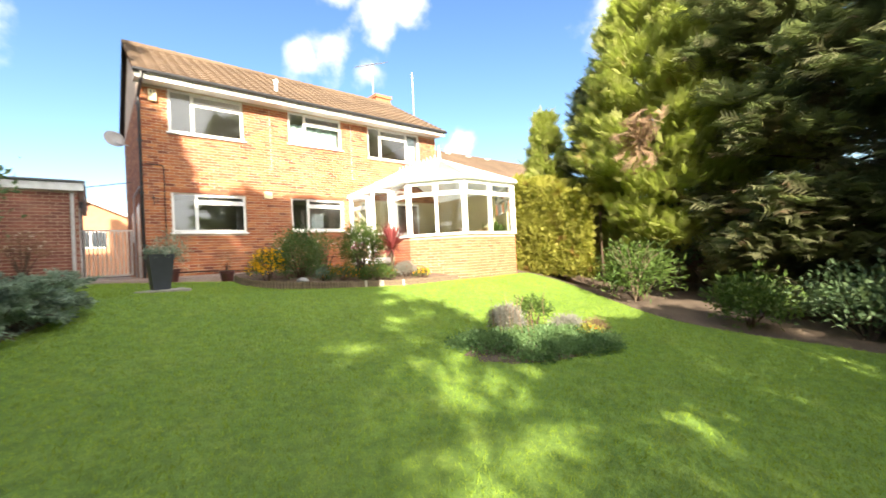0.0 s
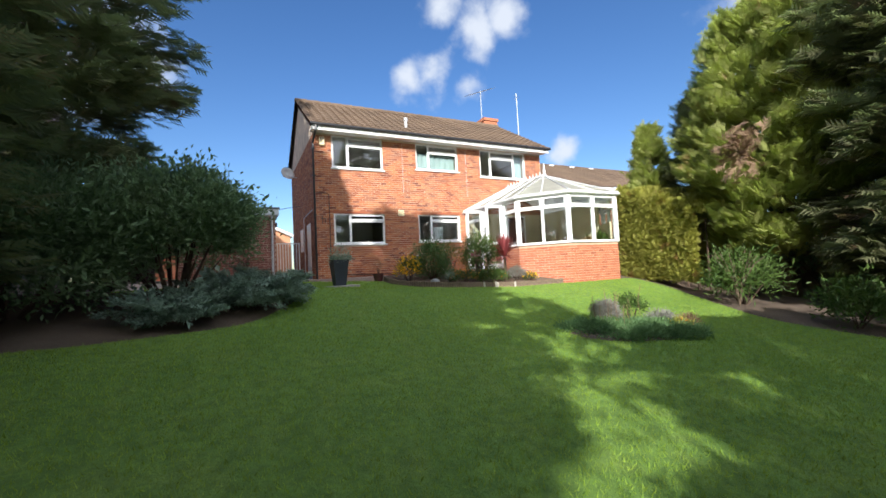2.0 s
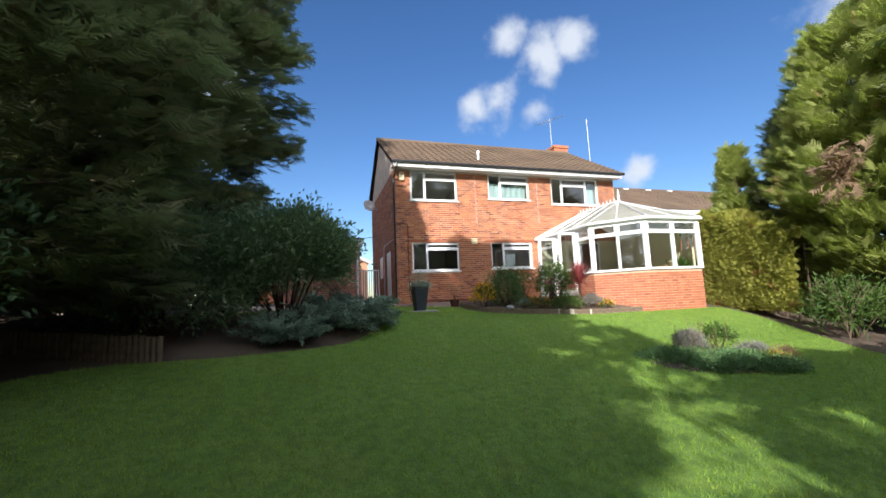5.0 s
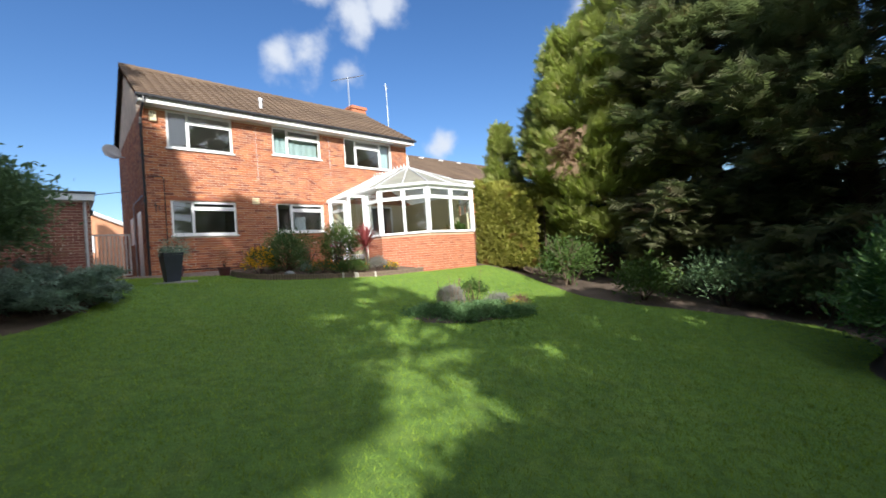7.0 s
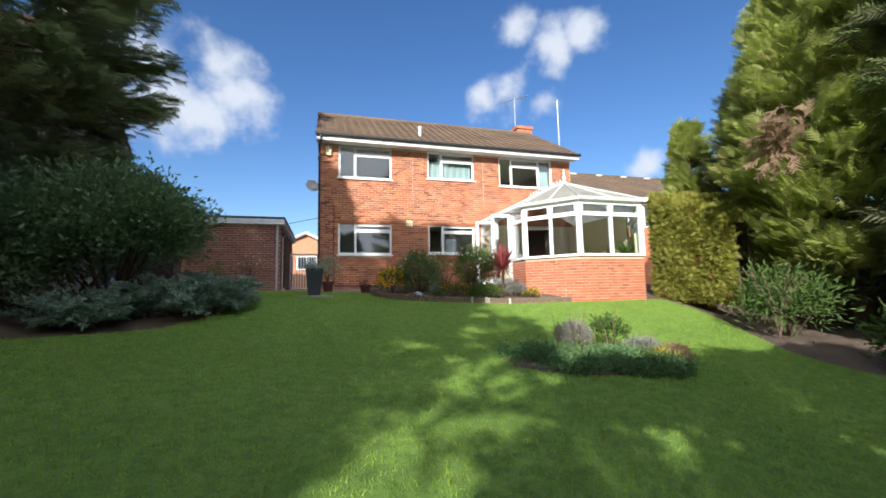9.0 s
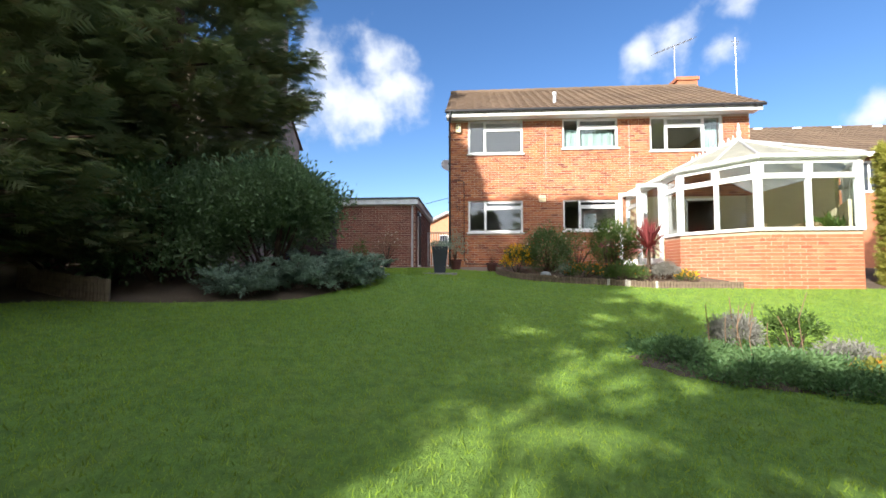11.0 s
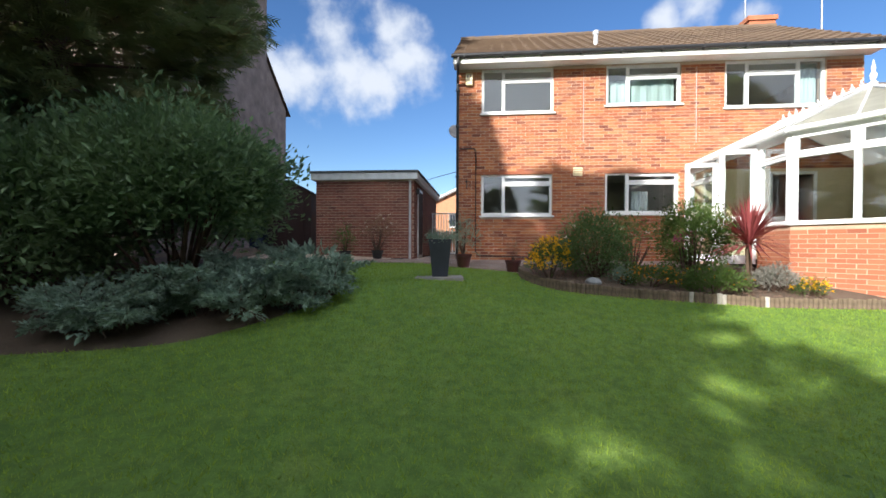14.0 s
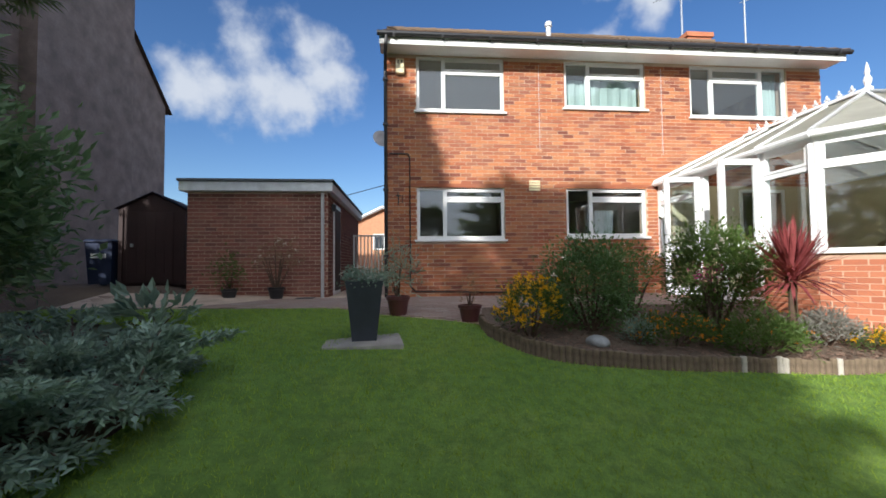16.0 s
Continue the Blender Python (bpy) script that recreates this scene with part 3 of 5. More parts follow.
def tiled_slope(name, x0, x1, y0, z0, y1, z1, parent, tile=0.3, course=0.32):
    """Interlocking tiles: wavy courses, each lapping the one below."""
    slope = math.hypot(y1 - y0, z1 - z0)
    n = int(round(slope / course))
    u = Vector((0, (y1 - y0) / slope, (z1 - z0) / slope))
    no = Vector((0, -u.z, u.y)) if y1 > y0 else Vector((0, u.z, -u.y))
    if no.z < 0:
        no = -no
    steps = int((x1 - x0) / tile * 8)
    gx = np.linspace(x0, x1, steps + 1)
    wave = 0.018 * np.sin(gx / tile * 2 * math.pi) + 0.006 * np.sin(gx / tile * 4 * math.pi + 0.8)
    vs, fs = [], []
    for c in range(n):
        s0, s1 = c * slope / n, (c + 1) * slope / n + 0.06
        if c == n - 1:
            s1 = slope
        jig = 0.006 * rng.random()
        for s, lift in ((s0, 0.012 + jig), (s0, 0.05 + jig), (s1, 0.018)):
            base = np.array((0, y0, z0)) + np.array(u) * s
            q = np.zeros((steps + 1, 3))
            q[:, 0] = gx
            q[:, 1:] = base[1:] + np.outer(wave + lift, np.array(no)[1:])
            vs.append(q)
        b0 = c * 3 * (steps + 1)
        i = np.arange(steps)
        for r in (0, 1):
            a = b0 + r * (steps + 1) + i
            d = a + steps + 1
            fs += [np.stack((a, a + 1, d + 1), 1), np.stack((a, d + 1, d), 1)]
    return child(name, mesh_from(name, np.concatenate(vs), np.concatenate(fs), M_TILE), parent, "brown interlocking concrete roof tiles", "stuff")


roof = part("roof", bmesh.new(), M_TILE, house, "brown concrete tiled pitched roof")
EY, EZ = 11.93, 6.20
bm = bmesh.new()
for y0, z0, y1, z1 in ((EY, EZ - 0.01, RY, RZ - 0.01), (HBACK + 0.4, EZ - 0.01, RY, RZ - 0.01)):
    a = [bm.verts.new(p) for p in ((HX0 - 0.1, y0, z0), (HX1 + 0.1, y0, z0), (HX1 + 0.1, y1, z1), (HX0 - 0.1, y1, z1))]
    bm.faces.new(a)
bmesh.ops.solidify(bm, geom=bm.faces[:], thickness=0.05)
part("roof_underlay", bm, M_TILE, roof)
tiled_slope("tiles", HX0 - 0.14, HX1 + 0.14, EY - 0.05, EZ, RY, RZ, roof)
tiled_slope("tiles", HX0 - 0.14, HX1 + 0.14, HBACK + 0.45, EZ, RY, RZ, roof)
bm = bmesh.new()
for k in range(21):
    x = HX0 - 0.14 + k * (HX1 - HX0 + 0.28) / 21
    tube(bm, (x, RY, RZ + 0.0), (x + 0.47, RY, RZ + 0.008), 0.11, 0.118, 10)
part("ridge_tiles", bm, M_TILE, roof)
part("fascia", boxes((HX0 - 0.12, EY - 0.005, EZ - 0.17, HX1 + 0.12, EY + 0.02, EZ + 0.0), bevel=0.004), M_FASCIA, house, "white fascia board")
part("soffit", boxes((HX0 - 0.12, EY + 0.021, EZ - 0.13, HX1 + 0.12, HY - 0.002, EZ - 0.11)), M_FASCIA, house, "white soffit")
for x in (HX0 - 0.11, HX1 + 0.08):
    bm = bmesh.new()
    a = [bm.verts.new((x, y, z)) for y, z in ((EY, EZ - 0.12), (EY, EZ + 0.0), (RY, RZ), (HBACK + 0.4, EZ), (HBACK + 0.4, EZ - 0.12), (RY, RZ - 0.13))]
    bm.faces.new(a)
    bmesh.ops.solidify(bm, geom=bm.faces[:], thickness=0.03)
    part("bargeboard", bm, M_NBRICK, house)
bm = bmesh.new()
tube(bm, (HX0 - 0.16, EY - 0.06, EZ + 0.005), (HX1 + 0.18, EY - 0.06, EZ - 0.005), 0.05, 0.05, 10)
gutter = part("gutter", bm, M_BLACK, house, "black plastic gutter")
for k in range(11):
    part("gutter_bracket", boxes((1.1 + k * 0.92, EY - 0.115, EZ - 0.06, 1.13 + k * 0.92, EY - 0.004, EZ + 0.03)), M_BLACK, gutter)
bm = path_tube(bmesh.new(), [(0.98, EY - 0.06, EZ - 0.04), (0.96, EY - 0.06, EZ - 0.2), (0.93, HY - 0.06, EZ - 0.5), (0.93, HY - 0.06, 1.2)], 0.034, 8)
dp = part("downpipe", bm, M_BLACK, house, "black plastic downpipe")
for z in (2.0, 3.3, 4.6, 5.5):
    part("pipe_clip", boxes((0.88, HY - 0.105, z, 0.98, HY - 0.013, z + 0.04)), M_BLACK, dp)
part("cable", path_tube(bmesh.new(), [(1.0, HY - 0.02, 4.05), (1.36, HY - 0.02, 4.05), (1.40, HY - 0.02, 3.98), (1.40, HY - 0.02, 1.42), (1.5, HY - 0.02, 1.32), (3.6, HY - 0.02, 1.27)], 0.013), M_BLACK, house, "dark cable")
for x, z0, z1 in ((4.06, 4.15, 5.95), (6.72, 4.1, 5.95)):
    part("cable", path_tube(bmesh.new(), [(x, HY - 0.018, z1), (x, HY - 0.018, z0)], 0.005), M_GREY, house, "thin pale cable")
part("vent_grille", boxes(*[(3.82, HY - 0.022, 3.33 + k * 0.055, 4.05, HY - 0.002, 3.37 + k * 0.055) for k in range(4)]), M_ALARM, house, "cream air brick")
part("wall_bracket", boxes((1.16, HY - 0.03, 3.02, 1.18, HY - 0.001, 3.28), (1.12, HY - 0.03, 3.2, 1.22, HY - 0.001, 3.22), (1.245, HY - 0.03, 3.06, 1.26, HY - 0.001, 3.22)), M_BLACK, house)
part("lintel_band", boxes((1.3, HY - 0.012, 3.40, 3.45, HY - 0.001, 3.46), (4.4, HY - 0.012, 3.41, 6.4, HY - 0.001, 3.47)), M_BRICK_PART, house, "brick soldier band")


def casement(name, spec, parent, vent=0.26, lower_blind=None):
    """A white plastic window: frame, mullions, a fixed side light and a wide light with a vent above."""
    x0, z0, x1, z1, mull, _ = spec
    y = HY + 0.04
    win = part(name, boxes((x0, y, z0, x1, y + 0.07, z0 + 0.07), (x0, y, z1 - 0.06, x1, y + 0.07, z1), (x0, y + 0.001, z0 + 0.07, x0 + 0.06, y + 0.069, z1 - 0.06),
                           (x1 - 0.06, y + 0.001, z0 + 0.07, x1, y + 0.069, z1 - 0.06), bevel=0.006), M_UPVC, parent, "white plastic casement window")
    part("sill", boxes((x0 - 0.05, HY - 0.06, z0 - 0.045, x1 + 0.05, y + 0.06, z0 - 0.001), bevel=0.006), M_UPVC, win)
    for m in mull:
        part("mullion", boxes((m - 0.04, y - 0.002, z0 + 0.07, m + 0.04, y + 0.068, z1 - 0.06), bevel=0.005), M_UPVC, win)
    bars = [x0 + 0.06] + [q for m in mull for q in (m - 0.04, m + 0.04)] + [x1 - 0.06]
    for i in range(0, len(bars), 2):
        a, b = bars[i], bars[i + 1]
        wide = b - a > 0.75
        if wide:
            zt = z1 - 0.06 - vent
            part("transom", boxes((a, y - 0.004, zt - 0.04, b, y + 0.06, zt + 0.035), bevel=0.005), M_UPVC, win)
            part("sash", boxes((a, y - 0.012, zt + 0.036, b, y + 0.03, zt + 0.075), (a, y - 0.012, z1 - 0.095, b, y + 0.03, z1 - 0.061), bevel=0.004), M_UPVC, win)
            panes = [(zt + 0.075, z1 - 0.095), (z0 + 0.07, zt - 0.04)]
        else:
            panes = [(z0 + 0.07, z1 - 0.06)]
        for p0, p1 in panes:
            g = part("pane", boxes((a, y + 0.03, p0, b, y + 0.036, p1)), M_GLASS, win)
            g.visible_shadow = False
    if lower_blind:
        a, b, q0, q1, mat = lower_blind
        bmq = bmesh.new()
        n = 24
        row = [[bmq.verts.new((a + (b - a) * i / n, HY + 0.22 + 0.02 * math.sin(i * 1.7), z)) for i in range(n + 1)] for z in (q0, q1)]
        for i in range(n):
            bmq.faces.new((row[0][i], row[0][i + 1], row[1][i + 1], row[1][i]))
        part("curtain", bmq, mat, win, "hanging fabric behind the glass")
    return win


casement("window", WINDOWS["a"], house)
casement("window", WINDOWS["b"], house, lower_blind=(4.7, 6.3, 5.1, 5.75, M_CURTAIN))
casement("window", WINDOWS["c"], house, lower_blind=(9.08, 9.56, 4.95, 6.0, M_CURTAIN))
casement("window", WINDOWS["d"], house, vent=0.2)
casement("window", WINDOWS["e"], house, vent=0.2, lower_blind=(5.3, 5.7, 2.4, 2.95, M_BLIND))
# side door and little side window on the gable
part("side_door", boxes((HX0 - 0.02, 13.5, 1.2, HX0 - 0.003, 14.35, 3.2), bevel=0.004), M_UPVC, house, "white side door")
part("side_window", boxes((HX0 - 0.02, 15.4, 2.3, HX0 - 0.003, 16.2, 3.2), bevel=0.004), M_UPVC, house, "white side window frame")
part("side_pipe", path_tube(bmesh.new(), [(HX0 - 0.04, 12.8, 3.55), (HX0 - 0.04, 14.9, 3.55), (HX0 - 0.04, 14.9, 1.2)], 0.018), M_GREY, house)

chim = part("chimney", boxes((10.15, 16.1, 7.4, 10.95, 16.75, 8.92), (10.10, 16.05, 8.92, 11.0, 16.8, 9.06)), M_NBRICK, house, "red brick chimney")
bm = lathe(bmesh.new(), [(0.11, 0.0), (0.13, 0.03), (0.09, 0.08), (0.085, 0.12)], 14, (10.5, 16.4, 9.06))
part("chimney_pot", bm, M_NBRICK, chim)
bm = lathe(bmesh.new(), [(0.055, 0), (0.055, 0.42), (0.075, 0.43), (0.075, 0.52), (0.05, 0.54)], 14, (4.47, 12.85, 6.62))
part("soil_vent", bm, M_GREY, roof, "pale grey plastic vent pipe")

alarm = thing("alarm_box", (1.22, HY - 0.013, 5.78), "cream burglar alarm box with two dark slots", "alarm box")
part("case", boxes((-0.085, -0.09, -0.14, 0.085, 0.0, 0.16), bevel=0.012), M_ALARM, alarm)
for dx in (-0.035, 0.035):
    part("strobe", boxes((dx - 0.012, -0.094, 0.05, dx + 0.012, -0.0885, 0.12)), M_BLACK, alarm)


def aerial(x, y, z0, z1, boom, angle, label):
    a = thing("tv_aerial", (x, y, z0), label, "aerial", rz=angle)
    part("mast", tube(bmesh.new(), (0, 0, 0), (0, 0, z1 - z0), 0.03), M_METAL, a)
    if boom:
        b = part("boom", tube(bmesh.new(), (-boom / 2, 0, z1 - z0 - 0.42), (boom / 2, 0, z1 - z0 + 0.32), 0.02), M_METAL, a)
        for k in range(8):
            q = -boom / 2 + boom * k / 7
            zz = z1 - z0 - 0.05 + 0.74 * q / boom
            part("element", tube(bmesh.new(), (q + 0.05, -0.2, zz), (q - 0.05, 0.2, zz), 0.010, seg=5), M_METAL, b)
    else:
        part("element", tube(bmesh.new(), (-0.16, 0, z1 - z0 - 0.15), (0.16, 0, z1 - z0 - 0.15), 0.012), M_METAL, a)
        part("element", tube(bmesh.new(), (-0.1, 0.1, z1 - z0 - 0.3), (0.1, -0.1, z1 - z0 - 0.3), 0.012), M_METAL, a)
    return a


aerial(10.2, 16.4, 8.95, 10.6, 1.7, 10, "thin grey television aerial with a long boom on the chimney")
aerial(13.3, 17.4, 7.0, 11.35, 0, 0, "tall slim pale aerial mast rising beyond the roof")

dish = thing("satellite_dish", (0.60, 16.9, 5.75), "grey oval satellite dish on the house's side wall", "satellite dish", rz=200)
bm = bmesh.new()
bmesh.ops.create_uvsphere(bm, u_segments=18, v_segments=10, radius=0.5)
bmesh.ops.delete(bm, geom=[v for v in bm.verts if v.co.z > -0.36], context="VERTS")
bmesh.ops.transform(bm, matrix=pose(0, 0, 0, -70) @ Matrix.Translation((0, 0, 0.42)), verts=bm.verts)
bmesh.ops.solidify(bm, geom=bm.faces[:], thickness=0.012)
part("reflector", bm, M_GREY, dish, smooth=True)
part("arm", tube(bmesh.new(), (0, 0.02, -0.2), (0, -0.38, -0.05), 0.012), M_METAL, dish)
part("receiver", tube(bmesh.new(), (0, -0.34, -0.07), (0, -0.44, -0.02), 0.035), M_GREY, dish)
part("bracket", path_tube(bmesh.new(), [(0, 0.03, -0.05), (0, 0.12, -0.15), (-0.32, 0.22, -0.2)], 0.02), M_METAL, dish)

# ---------------------------------------------------------------- the conservatory
CA, CB, CC, CD = (6.60, 9.10), (7.58, 7.88), (9.58, 7.88), (10.40, 9.10)
CSILL, CTOP, CBASE = 1.93, 3.44, 0.35
cons = thing("conservatory", (0, 0, 0), "white plastic conservatory on a red brick dwarf wall with open doors", "conservatory")
FACETS = [(CA, CB), (CB, CC), (CC, CD), (CD, (10.40, 12.36))]


def along(a, b):
    a, b = Vector((*a, 0)), Vector((*b, 0))
    return Matrix.Translation(a) @ pose(0, 0, 0, 0, 0, math.degrees(math.atan2(b.y - a.y, b.x - a.x))), (b - a).length


def facet(a, b, n, low=CSILL, wall=True, bricks=True):
    """One side of the bay: dwarf wall, sill, posts, panes with top lights."""
    m, ln = along(a, b)
    holder = part("glazed_side", boxes((-0.02, -0.055, low, ln + 0.02, 0.10, low + 0.07), bevel=0.006, m=m), M_UPVC, cons)
    part("head", boxes((0.0, -0.02, CTOP - 0.07, ln, 0.07, CTOP + 0.02), bevel=0.006, m=m), M_UPVC, holder)
    if wall:
        part("dwarf_wall", boxes((0.002, 0.0, CBASE, ln - 0.002, 0.20, low - 0.002), m=m), M_MORTAR_WARM, cons)
    for i in range(n + 1):
        x = ln * i / n
        w = 0.075 if i in (0, n) else 0.04
        part("post", boxes((max(x - w, -0.06), -0.025, low + 0.07, min(x + w, ln + 0.06), 0.075, CTOP - 0.07), bevel=0.006, m=m), M_UPVC, holder)
    for i in range(n):
        x0, x1 = ln * i / n + (0.075 if i == 0 else 0.04), ln * (i + 1) / n - (0.075 if i == n - 1 else 0.04)
        part("transom", boxes((x0, -0.02, 3.02, x1, 0.06, 3.09), bevel=0.005, m=m), M_UPVC, holder)
        part("top_sash", boxes((x0, -0.03, 3.091, x1, 0.02, 3.13), (x0, -0.03, CTOP - 0.11, x1, 0.02, CTOP - 0.071), (x0, -0.029, 3.13, x0 + 0.035, 0.02, CTOP - 0.11),
                               (x1 - 0.035, -0.029, 3.13, x1, 0.02, CTOP - 0.11), bevel=0.003, m=m), M_UPVC, holder)
        for z0, z1 in ((low + 0.07, 3.02), (3.13, CTOP - 0.11)):
            g = part("pane", boxes((x0, 0.02, z0, x1, 0.026, z1), m=m), M_GLASS, holder)
            g.visible_shadow = False
    return holder, m, ln


CONS_WALLS = []
for k, (a, b) in enumerate(FACETS):
    _, m, ln = facet(a, b, 2 if k < 3 else 3)
    CONS_WALLS.append((m, ln))
# the side with the doors: fixed light by the bay, opening, fixed light by the house
_, m, ln = facet((6.60, 9.90), CA, 1)
CONS_WALLS.append((m, ln))
facet((6.60, 12.37), (6.60, 11.10), 1)
part("door_head", boxes((6.56, 9.90, 3.36, 6.66, 11.10, 3.46)), M_UPVC, cons)


def door_leaf(hx, hy, turn):
    """An open glazed door leaf, hinged at (hx, hy)."""
    m = Matrix.Translation((hx, hy, 0)) @ pose(0, 0, 0, 0, 0, turn)
    z0, z1, w = 1.26, 3.36, 0.62
    d = part("door_leaf", boxes((0, -0.03, z0, w, 0.03, z0 + 0.16), (0, -0.03, z1 - 0.09, w, 0.03, z1), (0, -0.029, z0 + 0.16, 0.09, 0.029, z1 - 0.09),
                                (w - 0.09, -0.029, z0 + 0.16, w, 0.029, z1 - 0.09), (0.09, -0.028, 2.05, w - 0.09, 0.028, 2.13), bevel=0.006, m=m), M_UPVC, cons, "open white glazed door")
    for q0, q1 in ((z0 + 0.16, 2.05), (2.13, z1 - 0.09)):
        g = part("pane", boxes((0.09, -0.004, q0, w - 0.09, 0.004, q1), m=m), M_GLASS, d)
        g.visible_shadow = False
    part("handle", boxes((w - 0.06, -0.07, 2.18, w - 0.03, -0.031, 2.36), bevel=0.006, m=m), M_METAL, d)


door_leaf(6.55, 9.88, 176)
door_leaf(6.55, 11.12, 172)
# floor and lining
bm = bmesh.new()
poly = [(6.62, 12.37), (6.62, 9.15), (7.62, 7.98), (9.55, 7.98), (10.36, 9.15), (10.36, 12.37)]
top = [bm.verts.new((x, y, 1.27)) for x, y in poly]
bm.faces.new(top)
bmesh.ops.solidify(bm, geom=bm.faces[:], thickness=0.1)
part("floor", bm, M_FLOOR, cons)
part("lining", boxes((6.67, HY - 0.03, 1.28, 8.45, HY - 0.014, 3.44), (9.35, HY - 0.03, 1.28, 10.35, HY - 0.014, 3.44), (8.45, HY - 0.03, 3.3, 9.35, HY - 0.014, 3.44)), M_CREAM, cons, "cream painted inside wall")
mq, lq = along(CC, CD)
part("inner_lining", boxes((10.20, 9.2, 1.28, 10.29, 12.3, 3.42)), M_CREAM, cons, "cream painted inside wall")
part("inner_lining", boxes((0.12, 0.12, 1.28, lq - 0.1, 0.18, 2.6), m=mq), M_CREAM, cons, "cream painted inside wall")
part("inner_frame", boxes((8.38, HY - 0.06, 1.28, 8.45, HY - 0.031, 3.37), (9.35, HY - 0.06, 1.28, 9.42, HY - 0.031, 3.37), (8.45, HY - 0.06, 3.30, 9.35, HY - 0.031, 3.37), bevel=0.005), M_UPVC, cons, "white inner door frame")
part("step", boxes((5.75, 9.95, 1.0, 6.58, 11.05, 1.2), bevel=0.01), M_SLAB, cons, "concrete door step")

# roof: hipped front, ridge back to the house
APEX, RIDGE_END, EAVE = Vector((8.6, 10.05, 4.50)), Vector((8.6, HY - 0.02, 4.50)), CTOP + 0.06


def off(p, d=0.12):
    c = Vector((8.6, 10.3))
    q = Vector(p) - c
    q = q * (1 + d / q.length)
    return Vector((c.x + q.x, c.y + q.y, EAVE))


EA, EB, EC, ED = off(CA), off(CB), off(CC), off(CD)
EW, EE = Vector((EA.x, HY - 0.02, EAVE)), Vector((ED.x, HY - 0.02, EAVE))


def panel_set(eave_pts, top_pts, n):
    """Roof sheets between glazing bars."""
    (e0, e1), (t0, t1) = eave_pts, top_pts
    for i in range(n):
        f0, f1 = i / n, (i + 1) / n
        bmq = bmesh.new()
        q = [e0.lerp(e1, f0), e0.lerp(e1, f1), t0.lerp(t1, f1), t0.lerp(t1, f0)]
        if (q[2] - q[3]).length < 1e-4:
            q = q[:3]
        bmq.faces.new([bmq.verts.new(p) for p in q])
        bmesh.ops.solidify(bmq, geom=bmq.faces[:], thickness=0.016)
        g = part("roof_sheet", bmq, M_POLY, cons, "milky polycarbonate roof sheet")
    for i in range(n + 1):
        a, b = e0.lerp(e1, i / n), t0.lerp(t1, i / n)
        up = Vector((0, 0, 0.02))
        part("glazing_bar", tube(bmesh.new(), a + up, b + up, 0.03 if i in (0, n) else 0.022, seg=6), M_UPVC, cons)


panel_set((EW, EA), (RIDGE_END, APEX), 4)
panel_set((EA, EB), (APEX, APEX), 2)
panel_set((EB, EC), (APEX, APEX), 2)
panel_set((EC, ED), (APEX, APEX), 2)
panel_set((ED, EE), (APEX, RIDGE_END), 4)
ridge = part("ridge", boxes((8.53, 10.0, 4.50, 8.67, HY - 0.02, 4.56), bevel=0.01), M_UPVC, cons, "white ridge with cresting")
for k in range(11):
    y = 10.25 + k * 0.2
    bm = boxes((8.59, y - 0.015, 4.56, 8.61, y + 0.015, 4.66), (8.59, y - 0.045, 4.60, 8.61, y + 0.045, 4.625))
    tube(bm, (8.6, y, 4.66), (8.6, y, 4.70), 0.018, 0.004, 6)
    part("cresting", bm, M_UPVC, ridge)
part("finial", lathe(bmesh.new(), [(0.06, 0), (0.065, 0.06), (0.03, 0.09), (0.05, 0.16), (0.055, 0.2), (0.025, 0.26), (0.035, 0.32), (0.004, 0.48)], 12, (8.6, 10.02, 4.50)), M_UPVC, ridge)
for a, b in ((EW, EA), (EA, EB), (EB, EC), (EC, ED), (ED, EE)):
    part("gutter", tube(bmesh.new(), a - Vector((0, 0, 0.03)), b - Vector((0, 0, 0.03)), 0.048, seg=8), M_UPVC, cons)
part("downpipe", path_tube(bmesh.new(), [ED + Vector((-0.1, -0.15, -0.05)), (10.25, 8.75, 3.2), (10.25, 8.75, 0.5)], 0.03), M_UPVC, cons)

# wicker furniture and a plant inside


def wicker_chair(x, y, turn):
    c = thing("wicker_chair", (x, y, 1.27), "rounded wicker armchair with a cream cushion", "chair", "conservatory chairs", rz=turn)
    part("seat", boxes((-0.3, -0.28, 0.30, 0.3, 0.3, 0.38), bevel=0.03), M_WICKER, c)
    part("cushion", boxes((-0.26, -0.25, 0.38, 0.26, 0.22, 0.48), bevel=0.04), M_CUSHION, c)
    bmq = bmesh.new()
    n = 18
    pr = []
    for i in range(n + 1):
        t = math.pi * i / n
        h = 0.62 + 0.28 * math.sin(t)
        pr.append((bmq.verts.new((0.34 * math.cos(t), -0.1 + 0.42 * math.sin(t), 0.3)), bmq.verts.new((0.40 * math.cos(t), -0.1 + 0.5 * math.sin(t), h))))
    for p, q in zip(pr, pr[1:]):
        bmq.faces.new((p[0], q[0], q[1], p[1]))
    bmesh.ops.solidify(bmq, geom=bmq.faces[:], thickness=0.03)
    part("backrest", bmq, M_WICKER, c)
    for dx, dy in ((-0.25, -0.22), (0.25, -0.22), (-0.25, 0.25), (0.25, 0.25)):
        part("leg", tube(bmesh.new(), (dx, dy, 0), (dx * 0.95, dy * 0.95, 0.31), 0.022), M_WICKER, c)


